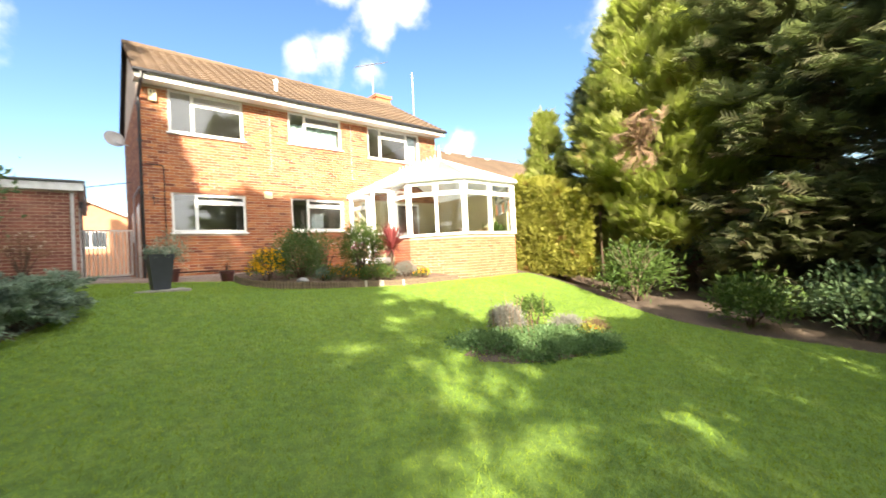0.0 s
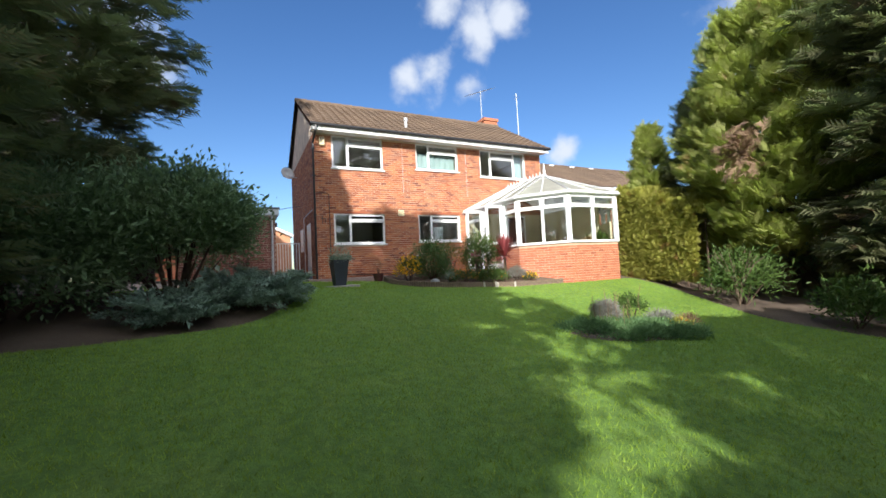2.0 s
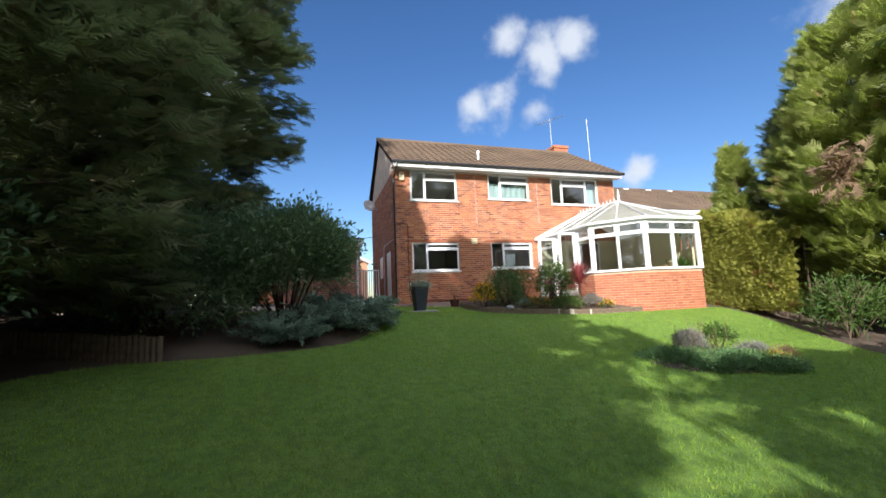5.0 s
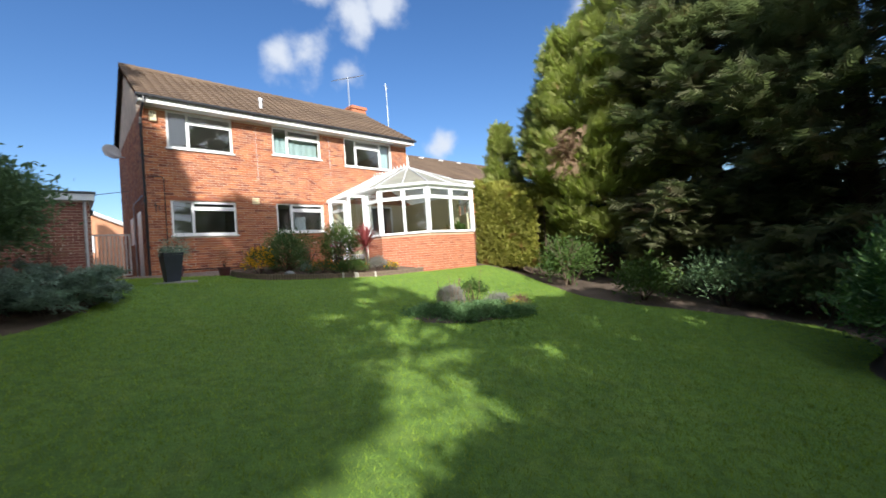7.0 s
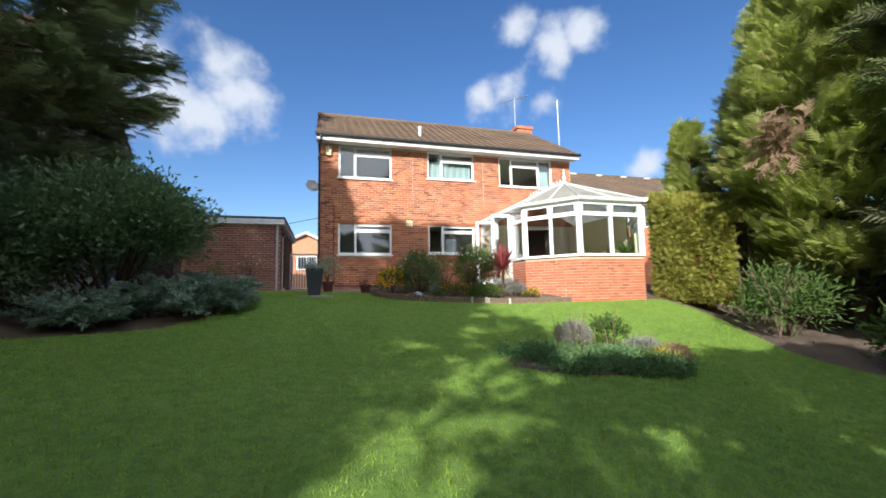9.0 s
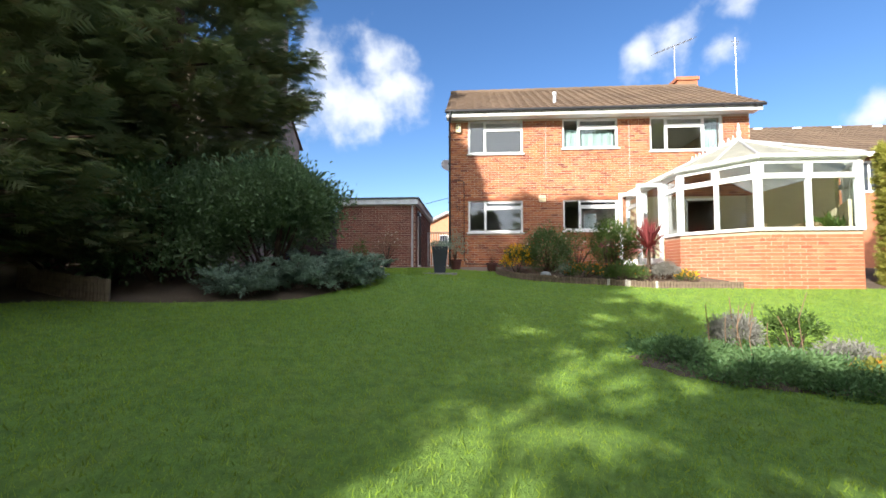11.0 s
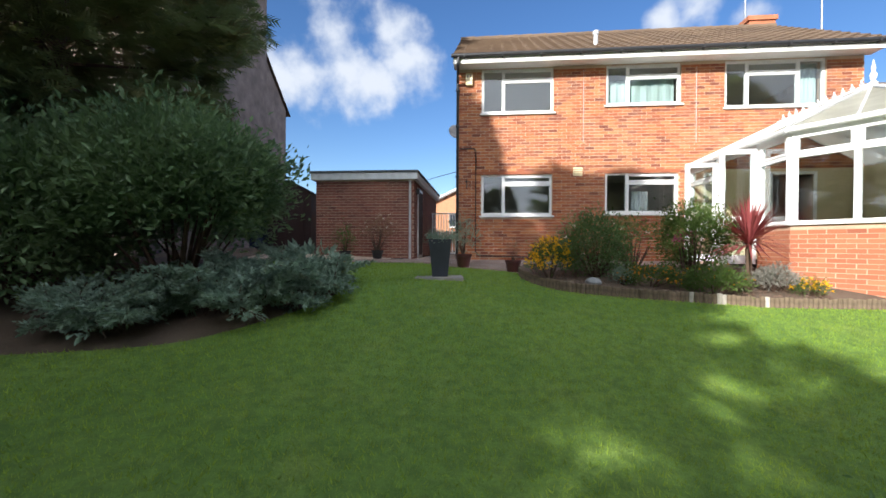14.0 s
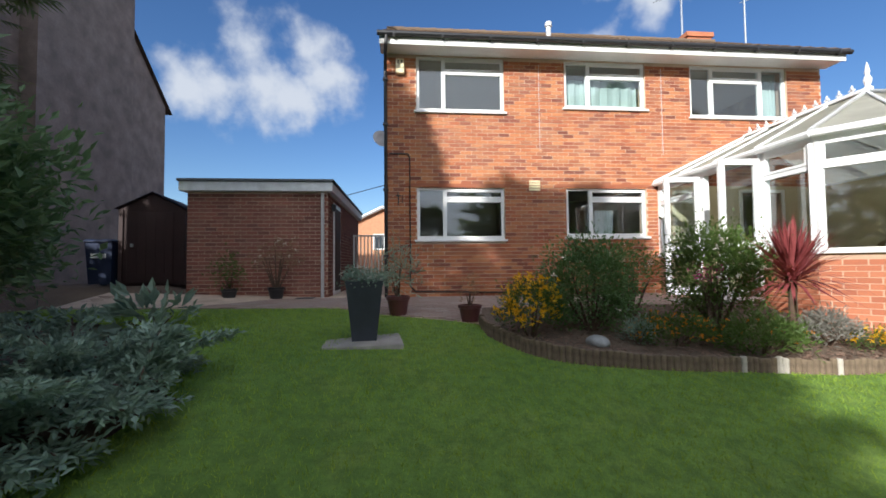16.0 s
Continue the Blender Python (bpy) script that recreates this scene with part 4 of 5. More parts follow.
wicker_chair(8.0, 8.95, 210)
wicker_chair(9.1, 8.75, 160)
wicker_chair(9.6, 10.3, 90)
hp = thing("house_plant", (9.45, 8.55, 1.27), "green arching palm in a pot on the conservatory floor", "plant")
part("pot", lathe(bmesh.new(), [(0.12, 0), (0.16, 0.28), (0.17, 0.30)], 16), M_TERRA, hp)
n = 260
dd = np.stack((rng.normal(size=n), rng.normal(size=n), 0.9 + 0.6 * rng.random(n)), 1)
v, f = scatter(NARROW, np.stack((rng.normal(size=n) * 0.08, rng.normal(size=n) * 0.08, 0.3 + 0.45 * rng.random(n)), 1), frames(dd), 0.25 + 0.25 * rng.random(n))
child("fronds", mesh_from("fronds", v, f, M_GREENLEAF), hp)

# ---------------------------------------------------------------- garage, shed, bin, gate
GX0, GX1, GY, GZ1 = -2.98, -0.26, 12.75, 3.36
garage = thing("garage", (0, 0, 0), "flat-roofed brown brick garage with a grey fascia", "garage")
for gw in ((GX0, GY, 1.0, GX1, GY + 0.2, GZ1), (GX0, GY + 0.201, 1.0, GX0 + 0.2, 18.0, GZ1), (GX1 - 0.2, GY + 0.201, 1.0, GX1, 18.0, GZ1), (GX0 + 0.201, 17.8, 1.0, GX1 - 0.201, 18.0, GZ1)):
    part("wall", boxes(gw), M_MORTAR, garage)
part("roof", boxes((GX0 - 0.14, GY - 0.16, GZ1 + 0.16, GX1 + 0.14, 18.15, GZ1 + 0.22), bevel=0.01), M_FELT, garage, "dark felt flat roof")
part("fascia", boxes((GX0 - 0.11, GY - 0.13, GZ1 - 0.02, GX1 + 0.11, 18.1, GZ1 + 0.159), bevel=0.004), plain("grey_fascia", (0.74, 0.77, 0.80), 0.5), garage, "pale grey fascia board")
part("downpipe", path_tube(bmesh.new(), [(GX1 - 0.10, GY - 0.05, GZ1 - 0.03), (GX1 - 0.10, GY - 0.05, 1.2)], 0.034, 8), M_GREY, garage, "pale grey downpipe")
gd = part("side_door", boxes((GX1 + 0.002, 13.3, 1.22, GX1 + 0.03, 14.15, 3.2), bevel=0.004), M_UPVC, garage, "white side door")
part("door_panel", boxes((GX1 + 0.031, 13.38, 1.3, GX1 + 0.04, 14.07, 3.1)), M_SHED, gd)
part("lamp", boxes((GX1 + 0.002, 13.1, 3.0, GX1 + 0.09, 13.2, 3.15), bevel=0.01), M_BLACK, garage, "small black wall lamp")

shed = thing("shed", (-4.35, 14.0, 1.44), "dark brown apex garden shed with a door", "shed", rz=8)
bm = bmesh.new()
w, hgt, pk, dep = 0.66, 1.72, 2.08, 1.6
fr = [bm.verts.new(p) for p in ((-w, 0, 0), (w, 0, 0), (w, 0, hgt), (0, 0, pk), (-w, 0, hgt))]
bk = [bm.verts.new((v.co.x, dep, v.co.z)) for v in fr]
bm.faces.new(fr)
bm.faces.new(bk)
for i in range(5):
    bm.faces.new((fr[i], fr[(i + 1) % 5], bk[(i + 1) % 5], bk[i]))
part("body", bm, M_SHED, shed)
for s in (-1, 1):
    bm = bmesh.new()
    a = [bm.verts.new(p) for p in ((0, -0.06, pk + 0.03), (0, dep + 0.06, pk + 0.03), (s * (w + 0.08), dep + 0.06, hgt - 0.01), (s * (w + 0.08), -0.06, hgt - 0.01))]
    bm.faces.new(a)
    bmesh.ops.solidify(bm, geom=bm.faces[:], thickness=0.035)
    part("roof_panel", bm, M_SHED, shed)
sd = part("door", boxes((-0.5, -0.025, 0.06, 0.42, -0.002, 1.66), bevel=0.006), M_SHED, shed)
for k in range(1, 5):
    part("groove", boxes((-0.5 + k * 0.184, -0.031, 0.08, -0.485 + k * 0.184, -0.0255, 1.64)), M_SHED, sd)
part("handle", boxes((-0.42, -0.06, 0.86, -0.36, -0.026, 0.94), bevel=0.008), M_METAL, sd, "metal handle")
for dx in (-0.62, 0.62):
    part("corner_trim", boxes((dx - 0.04, -0.03, 0.0, dx + 0.04, -0.003, hgt - 0.03)), M_SHED, shed)

wb = thing("wheelie_bin", (-5.35, 14.1, 1.44), "dark blue wheeled bin with a pale label", "bin")
bm = bmesh.new()
r = bmesh.ops.create_cube(bm, size=1.0, matrix=Matrix.Translation((0, 0, 0.5)) @ Matrix.Diagonal((0.56, 0.6, 0.9, 1)))
for v in bm.verts:
    if v.co.z < 0.3:
        v.co.x *= 0.82
        v.co.y *= 0.82
part("body", bm, M_BLUEBIN, wb)
part("lid", boxes((-0.30, -0.34, 0.951, 0.30, 0.33, 1.03), bevel=0.03), M_BLUEBIN, wb)
part("label", boxes((-0.15, -0.305, 0.62, 0.15, -0.285, 0.72)), M_GREY, wb, "pale worn label")
for dx in (-0.26, 0.26):
    part("wheel", tube(bmesh.new(), (dx - 0.03, 0.26, 0.1), (dx + 0.03, 0.26, 0.1), 0.1, seg=14), M_BLACK, wb)

gate = thing("metal_gate", (0.0, 16.6, 1.2), "pale grey barred metal side gate, closed", "gate")
part("gate_frame", boxes((-0.25, -0.02, 0.08, 0.95, 0.02, 0.13), (-0.25, -0.02, 1.5, 0.95, 0.02, 1.55), (-0.25, -0.021, 0.131, -0.2, 0.021, 1.499), (0.9, -0.021, 0.131, 0.95, 0.021, 1.499)), M_FASCIA, gate)
for k in range(10):
    part("bar", boxes((-0.15 + k * 0.105, -0.012, 0.131, -0.115 + k * 0.105, 0.012, 1.499 + 0.0)), M_FASCIA, gate)
wire = thing("overhead_wire", (0, 0, 0), "thin black overhead service wire", "wire")
part("strand", path_tube(bmesh.new(), [(0.96, 16.0, 4.2), (-3, 22, 4.35), (-10, 33, 5.2)], 0.012, 5), M_BLACK, wire)

# ---------------------------------------------------------------- neighbours


def far_window(x0, z0, x1, z1, y, parent):
    w = part("window", boxes((x0, y - 0.03, z0, x1, y - 0.002, z0 + 0.08), (x0, y - 0.03, z1 - 0.08, x1, y - 0.002, z1), (x0, y - 0.029, z0 + 0.08, x0 + 0.08, y - 0.003, z1 - 0.08),
                             (x1 - 0.08, y - 0.029, z0 + 0.08, x1, y - 0.003, z1 - 0.08), ((x0 + x1) / 2 - 0.04, y - 0.029, z0 + 0.08, (x0 + x1) / 2 + 0.04, y - 0.003, z1 - 0.08)), M_UPVC, parent)
    part("pane", boxes((x0 + 0.08, y - 0.014, z0 + 0.08, x1 - 0.08, y - 0.006, z1 - 0.08)), plain("dark_pane", (0.04, 0.05, 0.06), 0.08), w)


nb = thing("neighbour_house", (0, 0, 0), "brick neighbouring house with a long brown tiled roof", "house")
NX0, NX1, NY = 11.6, 24.0, 15.2
part("wall", boxes((NX0, NY, 0.8, NX1, 22.0, 5.42)), M_NBRICK, nb)
nroof = part("roof", boxes((NX0 - 0.1, NY - 0.42, 5.26, NX1, NY - 0.38, 5.46)), M_FASCIA, nb, "white fascia under a brown tiled roof")
tiled_slope("tiles", NX0 - 0.15, NX1, NY - 0.45, 5.46, 18.7, 7.72, nroof)
tiled_slope("tiles", NX0 - 0.15, NX1, 22.4, 5.46, 18.7, 7.72, nroof)
for k in range(5):
    part("ridge_clip", boxes((NX0 + 1.2 + k * 1.7, 18.2, 7.50, NX0 + 1.55 + k * 1.7, 18.3, 7.56)), M_UPVC, nroof)
far_window(12.9, 4.0, 14.4, 5.2, NY, nb)
far_window(15.5, 4.0, 17.5, 5.2, NY, nb)

lh = thing("neighbour_house", (0, 0, 0), "tall pebbledashed neighbouring house with a chimney breast on its gable", "house")
bm = bmesh.new()
prof = [(12.2, 0.9), (20.0, 0.9), (20.0, 7.75), (16.1, 11.3), (12.2, 7.75)]
a = [bm.verts.new((-7.5, y, z)) for y, z in prof]
b = [bm.verts.new((-16.0, y, z)) for y, z in prof]
bm.faces.new(a)
bm.faces.new(b)
for i in range(5):
    bm.faces.new((a[i], a[(i + 1) % 5], b[(i + 1) % 5], b[i]))
part("wall", bm, M_RENDER, lh)
for y in (20.25, 11.95):
    bm = bmesh.new()
    q = [bm.verts.new(p) for p in ((-7.38, y, 7.55), (-16.1, y, 7.55), (-16.1, 16.1, 11.36), (-7.38, 16.1, 11.36))]
    bm.faces.new(q)
    bmesh.ops.solidify(bm, geom=bm.faces[:], thickness=0.09)
    part("roof_slope", bm, M_TILE, lh)
part("chimney_breast", boxes((-7.498, 14.3, 0.9, -7.1, 17.6, 12.6)), M_RENDER, lh)

oh = thing("neighbour_house", (0, 0, 0), "distant orange brick house with white bargeboards", "house")
bm = bmesh.new()
prof = [(-2.6, 0.8), (2.2, 0.8), (2.2, 4.6), (-0.2, 5.75), (-2.6, 4.6)]
a = [bm.verts.new((x, 32.0, z)) for x, z in prof]
b = [bm.verts.new((x, 40.0, z)) for x, z in prof]
bm.faces.new(a)
bm.faces.new(b)
for i in range(5):
    bm.faces.new((a[i], a[(i + 1) % 5], b[(i + 1) % 5], b[i]))
part("wall", bm, plain("pale_far_brick", (0.50, 0.25, 0.14), 0.9, vary=0.15, scale=5, bump=0.3), oh)
for s in (-1, 1):
    bm = bmesh.new()
    q = [bm.verts.new(p) for p in ((-0.2, 31.8, 5.83), (-0.2, 40.2, 5.83), (-0.2 + s * 2.65, 40.2, 4.56), (-0.2 + s * 2.65, 31.8, 4.56))]
    bm.faces.new(q)
    bmesh.ops.solidify(bm, geom=bm.faces[:], thickness=0.14)
    part("roof_slope", bm, M_TILE, oh)
    part("bargeboard", tube(bmesh.new(), (-0.2, 31.75, 5.75), (-0.2 + s * 2.65, 31.75, 4.48), 0.11, seg=4), M_UPVC, oh)
far_window(-0.9, 2.9, 0.6, 3.95, 32.0, oh)
fc = thing("far_roof", (0, 0, 0), "low brown tiled roof with a chimney beyond the garage", "house")
part("wall", boxes((-9.0, 30.0, 0.8, -3.4, 36.0, 4.6)), M_NBRICK, fc)
bm = bmesh.new()
bm.faces.new([bm.verts.new(p) for p in ((-9.2, 29.7, 4.5), (-3.2, 29.7, 4.5), (-3.2, 33.0, 6.2), (-9.2, 33.0, 6.2))])
bmesh.ops.solidify(bm, geom=bm.faces[:], thickness=0.1)
part("roof", bm, M_TILE, fc)
part("chimney", boxes((-7.6, 32.4, 5.5, -6.9, 33.2, 7.0)), M_NBRICK, fc)

# ---------------------------------------------------------------- trees and shrubs


def conifer(name, x, y, h, r, base, n_branch, n_spray, material, label, lean=0.0, seed=1.0, size=0.42, bole=1.0, full=1.7, rise=0.0):
    """A cypress: trunk, limbs and boughs of feathery sprays that get shorter towards the top."""
    z0 = hz(x, y)
    t = thing(name, (x, y, z0 - 0.05), label, "conifer tree")
    part("trunk", tube(bmesh.new(), (0, 0, 0), (lean, 0, h * 0.93), (0.05 + 0.022 * h) * bole, 0.02 * bole, 10), M_BARK, t)
    u = rng.random(n_branch) ** 1.15
    zc = base + (h - base) * u
    prof = np.where(u < 0.25, 0.80 + 0.8 * u, 1.0 - (np.clip(u - 0.25, 0, 1) / 0.75) ** full * 0.92)
    az = rng.random(n_branch) * 2 * math.pi
    ln = r * prof * (0.82 + 0.30 * rng.random(n_branch))
    ln *= 1 + 0.16 * lump(np.stack((np.cos(az) * 2, np.sin(az) * 2, zc * 0.7), 1), 1.3, seed)
    tilt = 0.15 + 0.35 * u + rise
    out = np.stack((np.cos(az), np.sin(az), tilt), 1)
    root = np.stack((lean * zc / h, np.zeros(n_branch), zc - 0.12 * ln), 1)
    bm = bmesh.new()
    for i in range(0, n_branch, 5):
        tube(bm, root[i], root[i] + out[i] * ln[i] * 0.8, 0.035, 0.008, 5)
    part("bough_wood", bm, M_BARK, t)["kind"] = "stuff"
    k = np.repeat(np.arange(n_branch), n_spray)
    n = len(k)
    s = 0.28 + 0.72 * np.sqrt(rng.random(n))
    side = np.stack((-np.sin(az), np.cos(az), np.zeros(n_branch)), 1)
    wid = (0.20 + 0.16 * ln)[k] * (1.25 - s)
    p = root[k] + out[k] * (ln[k] * s)[:, None] + side[k] * (rng.normal(size=n) * wid)[:, None]
    p[:, 2] += rng.normal(size=n) * 0.10 - 0.10 * s * ln[k] * s
    d = out[k] * 1.0 + side[k] * (rng.normal(size=n) * 0.55)[:, None] + rng.normal(size=(n, 3)) * 0.22
    d[:, 2] += 0.1 - 0.35 * rng.random(n) + rise
    v, f = scatter(SPRAY, p, frames(d, 0.45), size * (0.65 + 0.6 * rng.random(n)))
    child("crown", mesh_from("crown", v, f, material), t, "feathery sprays of foliage")
    return t


def shrub(name, x, y, rx, ry, h, n_clump, n_leaf, leaf, leaf_size, material, label, category="shrub", z=None, lift=0.0, stems=7, flowers=None, rz=0.0, tight=1.0, low=1.25):
    """A bush: stems and clumps of leaves round an uneven body."""
    z0 = hz(x, y) if z is None else z
    t = thing(name, (x, y, z0 - 0.02), label, category, rz=rz)
    th = rng.random(n_clump) * 2 * math.pi
    cz = 1 - low * rng.random(n_clump)
    cr = np.sqrt(np.clip(1 - cz ** 2, 0, 1))
    dirs = np.stack((np.cos(th) * cr, np.sin(th) * cr, cz), 1)
    rad = 0.70 + 0.33 * rng.random(n_clump) + 0.20 * lump(dirs * 2.6, 1.5, x * 3.1 + y)
    half = (h - lift) / 2
    c = dirs * rad[:, None] * np.array((rx, ry, half * 1.02)) + np.array((0, 0, lift + half * 0.98))
    c[:, 2] = np.maximum(c[:, 2], 0.04)
    bm = bmesh.new()
    for i in range(stems):
        q = c[rng.integers(n_clump)] * np.array((0.75, 0.75, 0.85))
        tube(bm, (q[0] * 0.15, q[1] * 0.15, 0), q, 0.008 + 0.012 * h, 0.005, 5)
    part("woody_base", bm, M_BARK, t)["kind"] = "stuff"
    k = np.repeat(np.arange(n_clump), n_leaf)
    n = len(k)
    spread = (0.10 + 0.09 * min(rx, ry, half)) * tight
    p = c[k] + rng.normal(size=(n, 3)) * spread
    p[:, 2] = np.maximum(p[:, 2], 0.02)
    d = dirs[k] * 0.8 + rng.normal(size=(n, 3)) * 0.6 + np.array((0, 0, 0.35))
    v, f = scatter(leaf, p, frames(d, 0.7), leaf_size * (0.6 + 0.7 * rng.random(n)))
    child("foliage", mesh_from("foliage", v, f, material), t)
    if flowers:
        mat, count, fs = flowers
        cols = rng.integers(0, n_clump, count)
        up = dirs[cols] + np.array((0, 0, 0.4))
        fp = c[cols] + up * (spread * 0.9) + rng.normal(size=(count, 3)) * 0.03
        fp[:, 2] = np.maximum(fp[:, 2], 0.06)
        vs = [scatter(LEAF, fp, frames(up * 0.25 + rng.normal(size=(count, 3)), 1.0), np.full(count, fs) * (0.7 + 0.6 * rng.random(count))) for _ in range(6)]
        child("flowers", mesh_from("flowers", *join(*vs), mat), t, "", "stuff")
    return t


def layered_shrub(name, x, y, rx, ry, h, count, label):
    """Branches that arch outwards in tiers, each a flat spray of twigs set with small leaves."""
    t = thing(name, (x, y, hz(x, y) - 0.02), label, "shrub")
    bmq, P, D = bmesh.new(), [], []
    for i in range(count):
        az, reach, up = rng.random() * 2 * math.pi, 0.45 + 0.6 * rng.random(), 0.15 + 0.85 * rng.random()
        foot = np.array((rng.normal() * 0.3 * rx, rng.normal() * 0.3 * ry, 0.0))
        tip = np.array((math.cos(az) * rx * reach, math.sin(az) * ry * reach, h * up * (1.05 - 0.45 * reach)))
        tip[2] = max(tip[2], 0.1)
        mid = foot * 0.5 + tip * 0.5 + np.array((0, 0, 0.22 * h))
        q = [(1 - a) ** 2 * foot + 2 * a * (1 - a) * mid + a * a * tip for a in np.linspace(0, 1, 8)]
        for a, b in zip(q[::2], q[1::2]):
            tube(bmq, a, b, 0.007, 0.005, 4)
        axis = tip - mid
        axis = axis / np.linalg.norm(axis)
        side = np.cross(axis, (0, 0, 1.0))
        side = side / np.linalg.norm(side)
        for a in np.linspace(0.3, 1.0, 13):
            base = (1 - a) ** 2 * foot + 2 * a * (1 - a) * mid + a * a * tip
            for sg in (-1, 1):
                tw = axis * 0.75 + side * sg * 0.8 + rng.normal(size=3) * 0.18
                tw = tw / np.linalg.norm(tw) * (0.10 + 0.17 * rng.random()) * (1.25 - 0.6 * a)
                for b in np.linspace(0.15, 1.0, 6):
                    for _ in range(3):
                        P.append(base + tw * b + rng.normal(size=3) * 0.012)
                        D.append(tw / np.linalg.norm(tw) * 0.9 + rng.normal(size=3) * 0.5 + np.array((0, 0, 0.25)))
    P, D = np.array(P), np.array(D)
    P[:, 2] = np.maximum(P[:, 2], 0.03)
    part("branch_mass", bmq, M_BARK, t)["kind"] = "stuff"
    v, f = scatter(LEAF, P, frames(D, 0.5), 0.045 + 0.030 * rng.random(len(P)))
    child("foliage", mesh_from("foliage", v, f, M_GREYLEAF), t)
    return t


# tall conifers on the near side, and unseen ones behind that cast shade
TALL = "tall dark green cypress with drooping feathery boughs"
conifer("cypress_tree", -5.0, 7.5, 13.5, 2.9, 2.3, 420, 84, M_CONIFER, TALL, seed=1.0, size=0.34)
conifer("cypress_tree", -5.7, 4.0, 11.5, 2.6, 0.9, 360, 80, M_CONIFER, TALL, seed=2.0, size=0.34)
conifer("cypress_tree", -5.8, 0.5, 11.4, 2.3, 1.9, 260, 60, M_CONIFER, TALL, seed=3.0, size=0.28)
# out of view down to the slim one: sized to shape shadows
conifer("cypress_tree", -5.3, -3.6, 12.0, 2.5, 0.6, 220, 22, M_CONIFER, TALL, seed=4.0, size=0.66)
conifer("cypress_tree", -6.4, -7.6, 14.4, 1.9, 5.0, 220, 22, M_CONIFER, "unseen tall cypress with a high crown, placed to shade lawn and wall", seed=5.0, size=0.66, full=2.4)
for k, (bx, hh) in enumerate(((-0.9, 6.0), (0.9, 6.3), (2.8, 6.4), (-7.4, 9.5))):
    conifer("cypress_tree", bx, -6.9, hh, 1.55, 0.2, 130, 20, M_CONIFER, "unseen low bushy cypress at the garden's end, placed to shade the lawn", seed=6.0 + k, size=0.6, full=3.0)
conifer("cypress_tree", 7.3, -7.0, 12.8, 2.2, 0.6, 220, 18, M_CONIFER, TALL, seed=7.0, size=0.7)
conifer("cypress_tree", 9.4, -7.2, 14.5, 2.7, 0.6, 220, 18, M_CONIFER, TALL, seed=15.0, size=0.7)
conifer("cypress_tree", -3.1, -7.3, 8.5, 0.85, 7.0, 36, 14, M_CONIFER, "unseen small high crown, placed to shade a spot of lawn", seed=19.0, size=0.5, bole=0.12)
conifer("cypress_tree", -3.1, -7.1, 5.95, 0.95, 5.25, 26, 7, M_CONIFER, "unseen thin open crown, placed to break up a sun patch on the lawn", seed=16.0, size=0.32, bole=0.12)
conifer("cypress_tree", -2.6, -6.9, 4.0, 1.3, 0.2, 110, 20, M_CONIFER, "unseen low bushy cypress at the garden's end, placed to shade the lawn", seed=20.0, size=0.55, full=3.0)
conifer("cypress_tree", -5.45, -6.4, 9.0, 1.1, 0.3, 120, 20, M_CONIFER, "unseen slim dark cypress at the garden's end, placed to shade the lawn", seed=14.0, size=0.5)
# extra tree, added so that its shadow falls on the shed
conifer("cypress_tree", -8.0, 8.2, 10.0, 2.0, 0.9, 180, 22, M_CONIFER, "tall dark cypress added behind the front row to shade the shed", seed=17.0, size=0.66)
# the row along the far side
GOLD = "tall cypress in a lighter green that carries part of the sunlight"
conifer("cypress_tree", 12.0, 4.4, 8.1, 2.15, 1.0, 330, 80, M_CONIFER_SUNLIT, GOLD, seed=8.0, size=0.34, full=2.6, rise=0.35)
conifer("cypress_tree", 12.2, 3.0, 9.2, 1.9, 2.6, 240, 56, M_CONIFER_SUNLIT, GOLD, seed=18.0, size=0.38, full=2.6, rise=0.35)
conifer("cypress_tree", 11.7, 1.2, 10.6, 2.3, 0.6, 380, 66, M_CONIFER, "tall dark cypress with bare lower trunk", seed=9.0, size=0.45, full=3.0)
conifer("cypress_tree", 11.0, -1.5, 11.5, 2.5, 0.5, 380, 66, M_CONIFER, "tall dark cypress with bare lower trunk", seed=10.0, size=0.45, full=3.0)
conifer("cypress_tree", 9.6, -4.4, 11.5, 2.5, 0.6, 260, 44, M_CONIFER, "tall dark cypress in deep shade", seed=11.0, size=0.5, full=3.0)
conifer("cypress_tree", 11.6, 8.0, 5.1, 0.75, 0.6, 130, 34, M_CONIFER_SUNLIT, "slim pale green young cypress behind the hedge", seed=12.0, size=0.34, rise=0.3)
conifer("cypress_tree", 12.4, 6.4, 6.2, 1.5, 0.6, 190, 45, M_CONIFER, "blue-green cypress behind the hedge", seed=13.0, rise=0.2)


def hedge():
    """A clipped conifer hedge whose top falls towards the garden's end."""
    t = thing("hedge", (10.9, 7.0, hz(10.9, 7.0)), "clipped golden-green conifer hedge with brown tips", "hedge")
    a, b = np.array((11.3, 8.55)) - (10.9, 7.0), np.array((10.55, 5.5)) - (10.9, 7.0)
    n = 26000
    s, w, u = rng.random(n), rng.random(n), rng.random(n)
    top = 3.15 - 0.95 * s + 0.12 * np.sin(s * 23) + 0.1 * np.sin(s * 41 + 1)
    half = 0.56 + 0.02 * np.sin(s * 9 + u * 11) + 0.015 * np.sin(s * 31 - u * 23)
    line = a[None] + (b - a)[None] * s[:, None]
    nx = np.array((b[1] - a[1], -(b[0] - a[0])))
    nx = nx / np.linalg.norm(nx)
    onface = rng.random(n) < 0.8
    across = np.where(onface, np.where(rng.random(n) < 0.8, 1, -1) * half * (1 - 0.25 * w ** 2), (2 * w - 1) * half)
